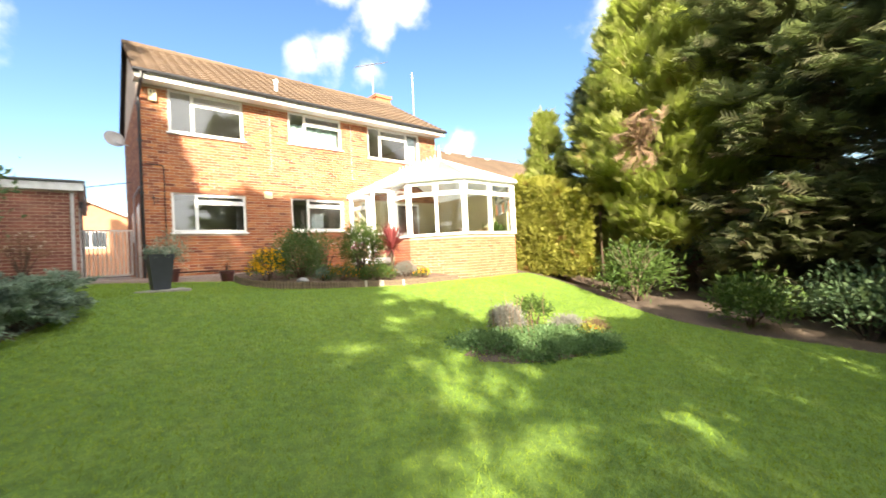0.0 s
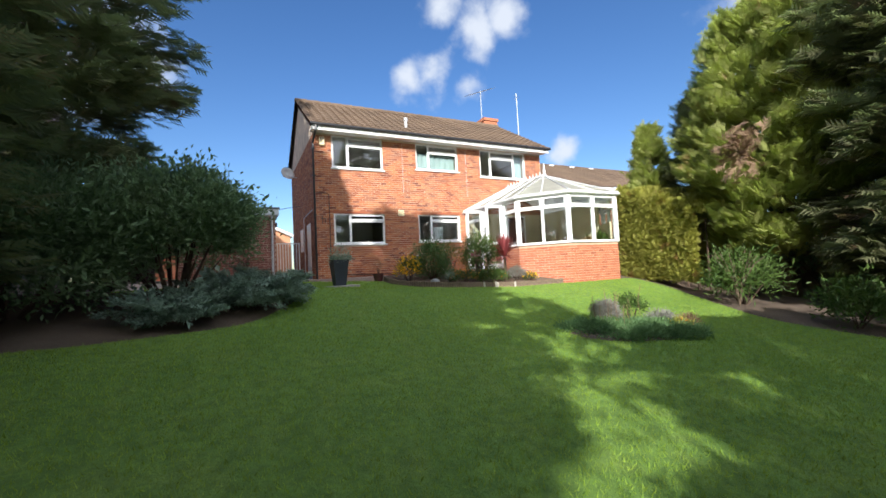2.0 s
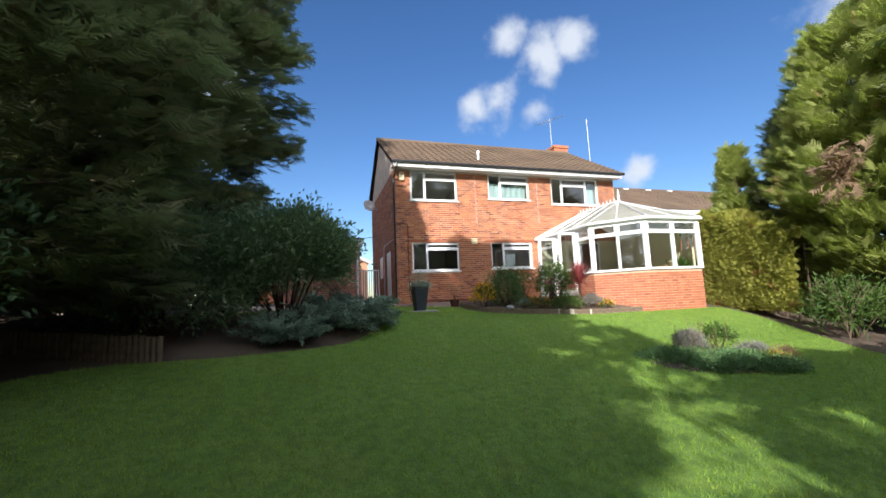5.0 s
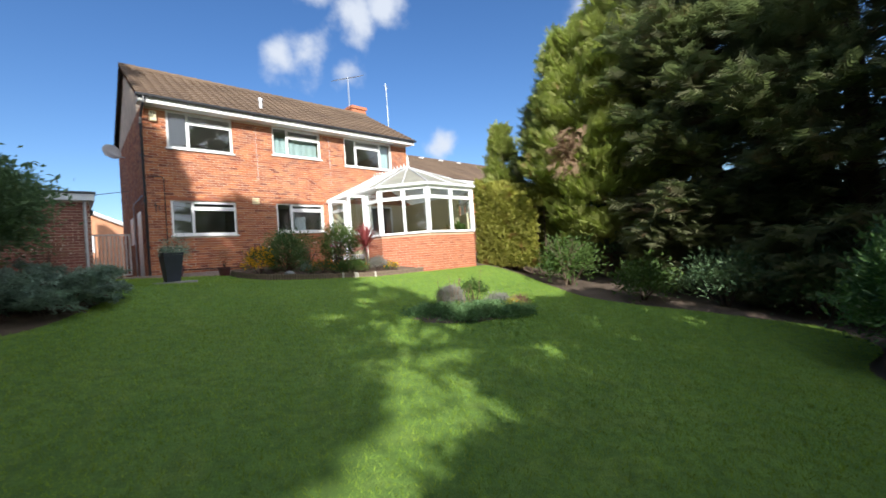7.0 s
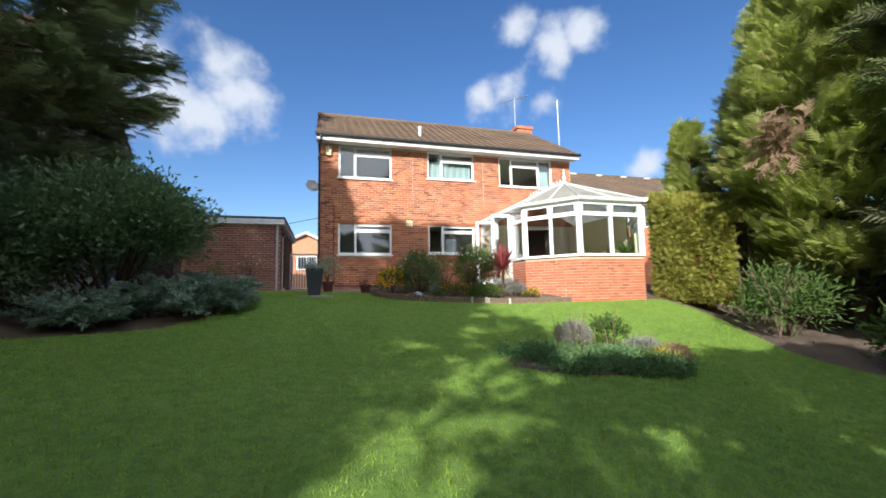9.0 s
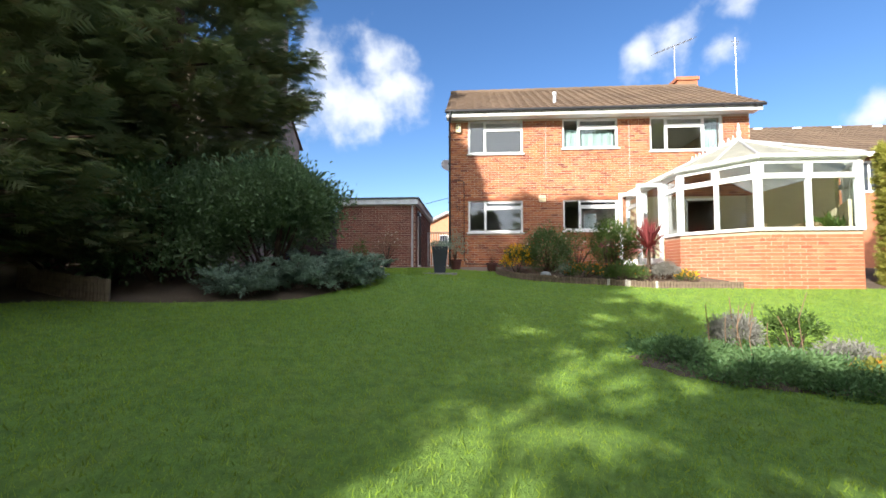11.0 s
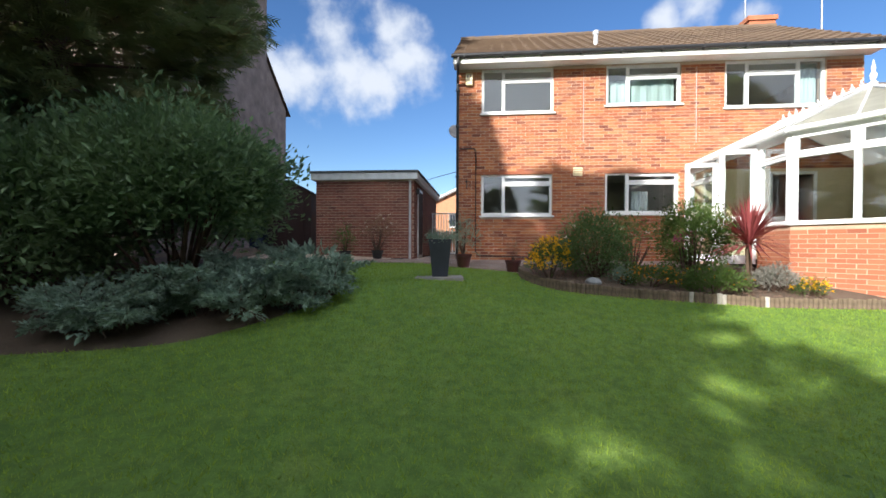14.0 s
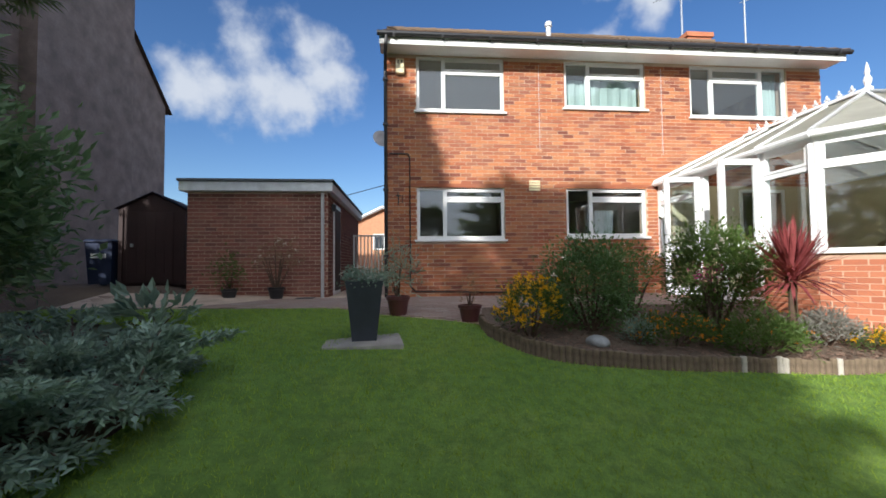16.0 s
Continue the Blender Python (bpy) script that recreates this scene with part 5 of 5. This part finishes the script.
    z = np.where(onface, 0.12 + (top - 0.12) * u, top - 0.1 * w)
    p = np.concatenate((line + nx[None] * across[:, None], z[:, None]), 1)
    d = np.concatenate((nx[None] * np.sign(across)[:, None] * onface[:, None], np.where(onface, 0.25, 1.0)[:, None]), 1) + rng.normal(size=(n, 3)) * 0.45
    v, f = scatter(SPRAY, p, frames(d, 0.8), 0.15 + 0.12 * rng.random(n))
    child("foliage", mesh_from("foliage", v, f, M_HEDGE), t)
    for k in range(8):
        q = a + (b - a) * (k + 0.5) / 8
        part("stem", tube(bmesh.new(), (q[0], q[1], -0.3), (q[0], q[1], 1.8), 0.04, 0.015, 6), M_BARK, t)


hedge()

# dead brown bough on the lit cypress
t = thing("dead_bough", (9.1, 3.9, 3.75), "dead brown cypress bough hanging in the green", "dead branch")
n = 150
p = rng.normal(size=(n, 3)) * np.array((0.14, 0.2, 0.28))
v, f = scatter(SPRAY, p, frames(np.stack((-0.4 + rng.normal(size=n) * 0.6, rng.normal(size=n) * 0.6, -0.2 + rng.normal(size=n) * 0.6), 1)), 0.22 + 0.2 * rng.random(n))
child("twig_mass", mesh_from("twig_mass", v, f, M_DRYTWIG), t, "", "stuff")
part("branch", tube(bmesh.new(), (1.2, 0.4, -0.2), (-0.2, 0, 0.2), 0.03, 0.008, 6), M_BARK, t)

shrub("laurel_bush", 6.5, -2.2, 0.8, 0.8, 1.75, 360, 30, LEAF, 0.10, M_LAUREL, "dense glossy dark green laurel bush", tight=0.7)
shrub("rhododendron", -2.3, 6.75, 1.28, 1.2, 2.15, 520, 52, LEAF, 0.095, M_RHODO, "large dark evergreen shrub with bare stems below", lift=0.45, stems=18, tight=0.85, low=1.4)
shrub("rhododendron", -4.1, 6.2, 1.5, 1.2, 2.1, 480, 40, LEAF, 0.10, M_RHODO, "dark evergreen shrub under the cypress", lift=0.1, stems=12, low=1.8)
shrub("leafy_shrub", -5.3, 2.3, 1.0, 1.2, 2.4, 240, 24, LEAF, 0.10, M_RHODO, "loose dark leafy shrub beside the tall cypress", lift=0.4, stems=12)
shrub("rhododendron", -3.7, 8.7, 1.0, 0.9, 1.5, 200, 30, LEAF, 0.10, M_RHODO, "dark evergreen shrub behind the larger ones", stems=8)
shrub("rhododendron", -5.4, 8.9, 1.0, 0.9, 1.8, 200, 30, LEAF, 0.10, M_RHODO, "dark evergreen shrub behind the larger ones", stems=8)
layered_shrub("grey_shrub", -1.25, 6.3, 1.15, 0.85, 0.85, 46, "spreading grey-green shrub with tiered arching branches")
layered_shrub("grey_shrub", -0.85, 7.2, 0.85, 0.7, 0.75, 30, "spreading grey-green shrub with tiered arching branches")
layered_shrub("grey_shrub", -2.2, 5.6, 0.75, 0.55, 0.6, 18, "low grey-green shrub in the shade of a larger one")
shrub("broad_leaf_plant", -1.6, 9.4, 0.45, 0.3, 0.3, 22, 4, LEAF, 0.22, M_GREYLEAF, "plant with a few large pale green leaves", "plant", tight=0.6)
shrub("leafy_shrub", 8.6, 2.0, 0.45, 0.5, 0.75, 90, 16, LEAF, 0.11, M_GREENLEAF, "small fresh green shrub under the cypresses")
shrub("leafy_shrub", 9.3, 0.6, 0.6, 0.8, 1.0, 120, 18, LEAF, 0.10, M_RHODO, "dark green shrub under the cypresses")
shrub("leafy_shrub", 9.4, -0.9, 0.6, 0.7, 1.1, 130, 18, LEAF, 0.10, M_RHODO, "dark green shrub under the cypresses")
shrub("leafy_shrub", 9.5, 4.3, 0.5, 0.7, 1.2, 110, 18, NARROW, 0.14, M_GREENLEAF, "loose green shrub at the hedge's end")

for bx, by in ((-6.9, 6.8), (-7.2, 4.2), (-7.2, 1.6), (12.6, 3.6), (12.7, 1.2), (12.4, -1.2), (12.0, -3.6), (-6.2, 9.6)):
    shrub("boundary_shrub", bx, by, 1.3, 1.5, 2.7, 330, 26, LEAF, 0.17, M_RHODO, "dense dark evergreen shrub along the boundary", stems=8)



def fence(points, h, label):
    """Closed board fence along a line of points."""
    t = thing("blocking_fence", (0, 0, 0), label, "fence")
    for (x0, y0), (x1, y1) in zip(points, points[1:]):
        d = Vector((x1 - x0, y1 - y0, 0))
        n = max(1, int(d.length / 0.9))
        for i in range(n):
            q = Vector((x0, y0, 0)) + d * (i / n)
            z = min(hz(q.x, q.y), hz(q.x + d.x / n, q.y + d.y / n)) - 0.1
            m = pose(q.x, q.y, z, 0, 0, math.degrees(math.atan2(d.y, d.x)))
            part("fence_panel", boxes((0, -0.02, 0, d.length / n - 0.01, 0.02, h), bevel=0.005, m=m), M_LOG, t)


# added fence that blocks bright ground and horizon light beyond the planting
fence([(-8.6, 11.8), (-8.6, -9.5), (14.2, -9.5), (14.2, 12.0)], 1.9, "weathered brown timber fence added to block bright ground beyond the garden")

# arching pale-stemmed plant at the bed's edge
t = thing("bare_plant", (9.05, 4.15, hz(9.05, 4.15)), "dying arching plant with pale bent stems", "plant")
for k in range(14):
    a = rng.random() * 6.28
    q = [(0, 0, 0), (0.12 * math.cos(a), 0.12 * math.sin(a), 0.55), (0.35 * math.cos(a), 0.35 * math.sin(a), 0.95), (0.55 * math.cos(a), 0.55 * math.sin(a), 1.0 + 0.3 * rng.random())]
    part("stem", path_tube(bmesh.new(), q, 0.007, 5), M_LOG, t)
n = 260
p = np.stack((rng.normal(size=n) * 0.28, rng.normal(size=n) * 0.28, 0.7 + rng.normal(size=n) * 0.25), 1)
v, f = scatter(NARROW, p, frames(rng.normal(size=(n, 3)) + np.array((0, 0, -0.4))), 0.12 + 0.1 * rng.random(n))
child("leaves", mesh_from("leaves", v, f, M_GREENLEAF), t)

# ---------------------------------------------------------------- the island bed in the lawn
for cx, cy, crx, cry in ((3.9, 3.75, 0.55, 0.45), (4.2, 3.15, 0.55, 0.36), (4.75, 3.55, 0.5, 0.45), (5.05, 2.95, 0.6, 0.3), (5.3, 3.45, 0.45, 0.4)):
    shrub("ground_cover", cx, cy, crx, cry, 0.13, 170, 24, LEAF, 0.05, M_COVER, "low leafy ground cover in the island bed", "plant", stems=3, tight=0.42)
shrub("lavender", 4.72, 4.15, 0.24, 0.22, 0.42, 150, 22, NARROW, 0.055, M_LAVENDER, "grey-brown domed lavender clump", "plant", stems=5, tight=0.3)
shrub("lavender", 5.5, 3.62, 0.30, 0.22, 0.26, 110, 20, NARROW, 0.055, M_LAVENDER, "grey faded lavender clump", "plant", stems=5, tight=0.35)
shrub("lavender", 5.8, 3.3, 0.18, 0.16, 0.24, 70, 18, NARROW, 0.05, M_DRYTWIG, "faded pinkish-brown clump in the island bed", "plant", stems=5, tight=0.35)
shrub("rose_bush", 5.35, 4.1, 0.24, 0.22, 0.48, 60, 14, LEAF, 0.06, M_GREENLEAF, "small green rose bush", "plant", lift=0.15, stems=6, tight=0.5)
shrub("flower_clump", 5.45, 3.2, 0.16, 0.14, 0.22, 40, 12, LEAF, 0.05, M_HEDGE, "orange flowers among yellow-green leaves", "flowers", flowers=(M_ORANGE, 12, 0.035), stems=3, tight=0.4)
t = thing("dry_stalks", (4.75, 3.85, hz(4.75, 3.85)), "thin dry upright flower stalks", "plant")
for k in range(12):
    x, y, h = rng.normal() * 0.4, rng.normal() * 0.15, 0.4 + 0.35 * rng.random()
    part("stalk", path_tube(bmesh.new(), [(x, y, 0), (x + 0.04 * rng.normal(), y, h * 0.6), (x + 0.10 * rng.normal(), y, h)], 0.005, 4), M_DRYTWIG, t)
bm = bmesh.new()
n = 28
ring = [bm.verts.new((4.55 + 1.25 * math.cos(2 * math.pi * i / n) * (1 + 0.06 * math.sin(3 * i)), 3.42 + 0.60 * math.sin(2 * math.pi * i / n), 0)) for i in range(n)]
for v in ring:
    v.co.z = hz(v.co.x, v.co.y) + 0.014
mid = bm.verts.new((4.55, 3.4, hz(4.55, 3.4) + 0.10))
for i in range(n):
    bm.faces.new((ring[i], ring[(i + 1) % n], mid))
structure("island_bed", bm, M_SOIL, "low mound of dark soil in the lawn", "flower bed")

# ---------------------------------------------------------------- the bed by the house
BED = [(2.27, 9.5), (2.30, 9.05), (2.72, 8.26), (3.65, 8.0), (4.75, 7.99), (5.7, 7.97), (6.6, 7.98), (7.35, 8.0)]
bed_pts = []
for i in range(len(BED) - 1):
    p0, p1, p2, p3 = [Vector(BED[max(0, min(len(BED) - 1, j))]) for j in (i - 1, i, i + 1, i + 2)]
    for s in range(12):
        q = s / 12
        bed_pts.append(0.5 * ((2 * p1) + (p2 - p0) * q + (2 * p0 - 5 * p1 + 4 * p2 - p3) * q * q + (3 * p1 - p0 - 3 * p2 + p3) * q ** 3))
bm = bmesh.new()
outer = [bm.verts.new((p.x, p.y + 0.03, hz(p.x, p.y) + 0.09)) for p in bed_pts]
inner = [bm.verts.new((2.4 + (6.6 - 2.4) * i / (len(bed_pts) - 1), 10.1, 1.22)) for i in range(len(bed_pts))]
for i in range(len(bed_pts) - 1):
    bm.faces.new((outer[i], outer[i + 1], inner[i + 1], inner[i]))
flower_bed = structure("flower_bed", bm, M_SOIL, "raised flower bed of dark mulch by the house", "flower bed")
n = 5200
cx, cf = 2.45 + 4.1 * rng.random(n), rng.random(n) ** 1.3
rim = np.interp(cx, [q.x for q in bed_pts], [q.y for q in bed_pts]) + 0.08
cy = rim + (10.0 - rim) * cf
cz = (height(cx, rim) + 0.095) * (1 - cf) + 1.225 * cf
v, f = scatter(LEAF, np.stack((cx, cy, cz), 1), frames(np.stack((rng.normal(size=n), rng.normal(size=n), 0.18 * rng.normal(size=n)), 1), 0.25), 0.025 + 0.035 * rng.random(n))
child("bark_mulch", mesh_from("bark_mulch", v, f, M_CHIP), flower_bed, "reddish-brown bark chips", "stuff")


def log_row(name, pts, step, r, up, label, category, pale=0.1):
    """A row of short upright half logs wired together."""
    t = thing(name, (0, 0, 0), label, category)
    meshes = []
    for k in range(6):
        bmq = lathe(bmesh.new(), [(r * 0.97, 0), (r, 0.05), (r * 0.97, up - 0.01 + 0.006 * (k % 3)), (r * 0.8, up + 0.006 * (k % 3))], 9)
        meshes.append(bm_mesh("log", bmq, M_LOGPALE if k == 5 else M_LOG))
    acc = 0.0
    for a, b in zip(pts, pts[1:]):
        d = (b - a).length
        while acc < d:
            p = a.lerp(b, acc / d)
            ob = child("log", meshes[5] if random.random() < pale else meshes[random.randrange(5)], t)
            ob.matrix_world = pose(p.x, p.y, hz(p.x, p.y) - 0.05 + random.uniform(-0.008, 0.008), 0, 0, random.uniform(0, 360))
            acc += step
        acc -= d
    return t


log_row("log_edging", bed_pts, 0.062, 0.032, 0.185, "low brown log-roll edging round the flower bed", "edging", 0.06)
log_row("log_edging", [Vector((-5.75, 5.25)), Vector((-4.7, 4.95)), Vector((-3.7, 4.7))], 0.078, 0.04, 0.36, "short grey log-roll panel at the lawn's edge", "edging", 0.0)

shrub("marigold_bush", 2.68, 8.70, 0.32, 0.28, 0.62, 120, 18, NARROW, 0.06, M_GREENLEAF, "bush of bright yellow-orange marigold flowers", "flowers", z=1.04, flowers=(M_YELLOW, 280, 0.04), tight=0.45)
shrub("rose_bush", 3.45, 8.9, 0.52, 0.40, 0.98, 240, 36, LEAF, 0.05, M_LAUREL, "dark green rose bush with a few pale blooms", z=1.08, lift=0.12, stems=14, flowers=(M_PALEPETAL, 8, 0.045), tight=0.75, low=1.9)
shrub("rose_bush", 5.0, 8.9, 0.52, 0.40, 1.14, 260, 36, LEAF, 0.05, M_GREENLEAF, "tall green rose bush with pale and purple blooms", z=1.05, lift=0.2, stems=14, flowers=(M_PALEPETAL, 12, 0.05), tight=0.75, low=1.9)
shrub("rose_bush", 4.75, 8.62, 0.14, 0.08, 0.75, 14, 7, LEAF, 0.055, M_PURPLE, "cluster of deep purple rose blooms", z=1.05, lift=0.5, stems=4, tight=0.4)
shrub("marigold_clump", 4.15, 8.42, 0.45, 0.20, 0.30, 110, 16, LEAF, 0.045, M_GREENLEAF, "low clump of small orange flowers", "flowers", z=0.96, flowers=(M_ORANGE, 110, 0.028), tight=0.4)
shrub("green_clump", 4.95, 8.22, 0.42, 0.26, 0.40, 120, 18, NARROW, 0.07, M_GREENLEAF, "low dark green clump spilling over the edging", "plant", z=0.88, flowers=(M_ORANGE, 22, 0.026), tight=0.45)
shrub("lavender", 5.95, 8.45, 0.28, 0.22, 0.34, 110, 20, NARROW, 0.06, M_LAVENDER, "faded grey-brown lavender clump", "plant", z=0.92, tight=0.4)
shrub("marigold_clump", 6.3, 8.28, 0.20, 0.14, 0.20, 50, 14, NARROW, 0.05, M_GREENLEAF, "small clump of yellow marigold flowers", "flowers", z=0.90, flowers=(M_YELLOW, 46, 0.036), tight=0.4)
shrub("grey_shrub", 3.75, 8.42, 0.15, 0.13, 0.24, 40, 14, NARROW, 0.05, M_GREYLEAF, "small blue-grey leafed clump in the mulch", "plant", z=1.0, tight=0.4)
shrub("climbing_rose", 4.25, 9.5, 0.50, 0.25, 1.0, 80, 9, LEAF, 0.05, M_GREENLEAF, "thin straggling rose stems with small leaves", z=1.1, lift=0.3, stems=16, flowers=(M_PALEPETAL, 8, 0.04), tight=0.6)

t = thing("cordyline", (5.6, 8.5, 0.9), "red spiky cordyline palm on a short trunk", "plant")
part("trunk", tube(bmesh.new(), (0, 0, 0), (0, 0, 0.72), 0.045, 0.04, 9), M_BARK, t)
n = 330
az, el = rng.random(n) * 6.283, rng.random(n) ** 0.8
blade_len = 0.60 + 0.20 * rng.random(n)
V, F = [], []
for i in range(n):
    e = -0.35 + 1.85 * el[i]
    u = np.array((math.cos(az[i]) * math.cos(e), math.sin(az[i]) * math.cos(e), math.sin(e)))
    w = np.array((-math.sin(az[i]), math.cos(az[i]), 0)) * 0.013
    o = np.array((0, 0, 0.68 + 0.10 * rng.random()))
    pts = [o, o + u * blade_len[i] * 0.5, o + u * blade_len[i] + np.array((0, 0, -0.10 * math.cos(e)))]
    b0 = len(V)
    V += [pts[0] - w * 0.6, pts[0] + w * 0.6, pts[1] - w, pts[1] + w, pts[2]]
    F += [(b0, b0 + 1, b0 + 3), (b0, b0 + 3, b0 + 2), (b0 + 2, b0 + 3, b0 + 4)]
child("leaves", mesh_from("leaves", np.array(V), np.array(F), M_REDBLADE), t, "long narrow red-purple leaves")
t = thing("garden_stone", (3.3, 8.42, 1.02), "rounded grey stone in the flower bed", "stone")
bm = bmesh.new()
bmesh.ops.create_icosphere(bm, subdivisions=3, radius=0.12)
for v in bm.verts:
    v.co *= 1 + 0.18 * noise.noise(v.co * 9)
    v.co.z *= 0.6
part("body", bm, M_STONE, t, smooth=True)

# ---------------------------------------------------------------- planters and pots


def square_planter(x, y, z, w, h, mat, label):
    t = thing("planter", (x, y, z), label, "planter", rz=6)
    bmq = bmesh.new()
    rings = []
    for s, zz in ((0.66, 0), (1.0, h), (0.92, h), (0.86, h - 0.08)):
        rings.append([bmq.verts.new((sx * w / 2 * s, sy * w / 2 * s, zz)) for sx, sy in ((-1, -1), (1, -1), (1, 1), (-1, 1))])
    for a, b in zip(rings, rings[1:]):
        for i in range(4):
            bmq.faces.new((a[i], a[(i + 1) % 4], b[(i + 1) % 4], b[i]))
    bmq.faces.new(rings[0])
    bmq.faces.new(rings[-1])
    part("body", bmq, mat, t)
    return t


SLAB_Z = hz(0.86, 8.74) - 0.02
t = thing("paving_slab", (0.86, 8.76, SLAB_Z), "grey concrete slab set in the lawn", "slab", rz=5)
part("slab", boxes((-0.40, -0.38, -0.05, 0.40, 0.38, 0.045), bevel=0.01), M_SLAB, t)
square_planter(0.87, 8.74, SLAB_Z + 0.045, 0.38, 0.62, M_PLANTER, "tall tapered dark grey square planter")
shrub("planter_plants", 0.90, 8.74, 0.22, 0.18, 0.16, 60, 14, LEAF, 0.045, M_GREYLEAF, "trailing grey-green plants with small pale flowers", "plant", z=SLAB_Z + 0.61, flowers=(M_PALEPETAL, 24, 0.03), stems=3, tight=0.45)


def round_pot(x, y, z, r, h, mat, label):
    t = thing("plant_pot", (x, y, z), label, "plant pot")
    part("body", lathe(bmesh.new(), [(r * 0.72, 0), (r * 0.95, h * 0.8), (r * 1.05, h * 0.82), (r * 1.05, h), (r * 0.9, h), (r * 0.86, h * 0.88)], 20), mat, t, smooth=False)
    return t


round_pot(1.20, 10.15, hz(1.2, 10.15), 0.16, 0.28, M_TERRA, "round dark brown plant pot on the paving")
shrub("potted_plant", 1.20, 10.15, 0.16, 0.16, 0.65, 40, 12, NARROW, 0.09, M_GREYLEAF, "thin grey-green potted plant", "plant", z=hz(1.2, 10.15) + 0.26, stems=6)
round_pot(2.16, 9.72, hz(2.16, 9.72), 0.15, 0.22, M_TERRA, "round maroon plant pot at the paving's edge")
shrub("potted_plant", 2.16, 9.72, 0.12, 0.12, 0.35, 16, 8, NARROW, 0.07, M_DRYTWIG, "sparse dry plant in a maroon pot", "plant", z=hz(2.16, 9.72) + 0.2, stems=6)
round_pot(-1.18, 12.45, hz(-1.18, 12.45), 0.15, 0.24, M_BLACK, "round black plant pot by the garage")
shrub("potted_rose", -1.18, 12.45, 0.38, 0.22, 0.95, 50, 9, LEAF, 0.06, M_DRYTWIG, "withered potted rose with pale blooms", "plant", z=hz(-1.18, 12.45) + 0.22, lift=0.15, stems=12, flowers=(M_PALEPETAL, 14, 0.05))
round_pot(-2.05, 12.45, hz(-2.05, 12.45), 0.14, 0.22, M_BLACK, "round dark plant pot by the garage")
shrub("potted_plant", -2.05, 12.45, 0.18, 0.16, 0.6, 36, 9, LEAF, 0.07, M_GREENLEAF, "small green potted plant", "plant", z=hz(-2.05, 12.45) + 0.2, stems=6)
t = thing("plant_tray", (-0.62, 12.4, hz(-0.62, 12.4)), "flat dark tray by the garage wall", "tray")
part("tray", boxes((-0.17, -0.1, 0, 0.17, 0.1, 0.035), bevel=0.008), M_BLACK, t)

# ---------------------------------------------------------------- paving and bricks, last


def paving():
    bmq = bmesh.new()
    edge_pts = [(-4.4, 11.35), (-2.0, 11.05), (-0.6, 10.85), (0.3, 10.7), (0.9, 10.15), (2.35, 9.5), (6.5, 9.95), (6.5, 12.36), (0.97, 12.36), (0.97, 18), (-0.25, 18), (-0.25, 12.74), (-4.4, 12.74)]
    vs = [bmq.verts.new((x, y, hz(x, y) + 0.005)) for x, y in edge_pts]
    bmesh.ops.triangulate(bmq, faces=[bmq.faces.new(vs)])
    pv = structure("patio", bmq, M_MORTAR, "block-paved patio in brown and pink tones", "patio")
    px, py = np.meshgrid(np.arange(-4.3, 6.4, 0.205), np.arange(9.6, 12.35, 0.105))
    px = px + (np.arange(px.shape[0]) % 2)[:, None] * 0.10
    px, py = px.ravel(), py.ravel()
    keep = inside(edge_pts, px, py) & inside(edge_pts, px + 0.2, py) & inside(edge_pts, px, py + 0.1) & inside(edge_pts, px + 0.2, py + 0.1)
    px, py = px[keep], py[keep]
    n = len(px)
    org = np.stack((px, py, height(px, py) - 0.01), 1)
    v = BRICK_V[None] * np.array((0.197, 0.097, 0.03)) + org[:, None]
    v[:, :, 2] += 0.003 * rng.random(n)[:, None]
    f = BRICK_T[None] + (np.arange(n) * 8)[:, None, None]
    child("paving_blocks", mesh_from("paving_blocks", v.reshape(-1, 3), f.reshape(-1, 3), M_PAVE), pv, "", "stuff")


paving()
house_holes = [(h[0] - HX0 - 0.005, h[1] - 0.05, h[2] - HX0 + 0.005, h[3] + 0.005) for h in HOLES] + [(6.63 - HX0, 1.0, 10.37 - HX0, 3.4)]
lay_bricks(house, pose(HX0, HY, 0), HX1 - HX0, 1.125, 6.07, M_BRICK, house_holes, lambda s: s[0] < 2.7 and s[2] < 2.3, M_BRICK_PART)
lay_bricks(house, pose(HX0, HBACK, 0, 0, 0, -90), HBACK - HY, 1.125, 6.1, M_BRICK)
for k, (m, ln) in enumerate(CONS_WALLS):
    lay_bricks(cons, m, ln, 0.43, CSILL - 0.001, M_BRICK_CONS, (), (lambda s: True) if k in (0, 1) else None, M_BRICK_CONS)
lay_bricks(garage, pose(GX0, GY, 0), GX1 - GX0, 1.125, GZ1 - 0.02, M_BRICK_GARAGE)
lay_bricks(garage, pose(GX1, GY, 0, 0, 0, 90), 5.2, 1.125, GZ1 - 0.02, M_BRICK_GARAGE, [(0.54, 1.0, 1.42, 3.21)])
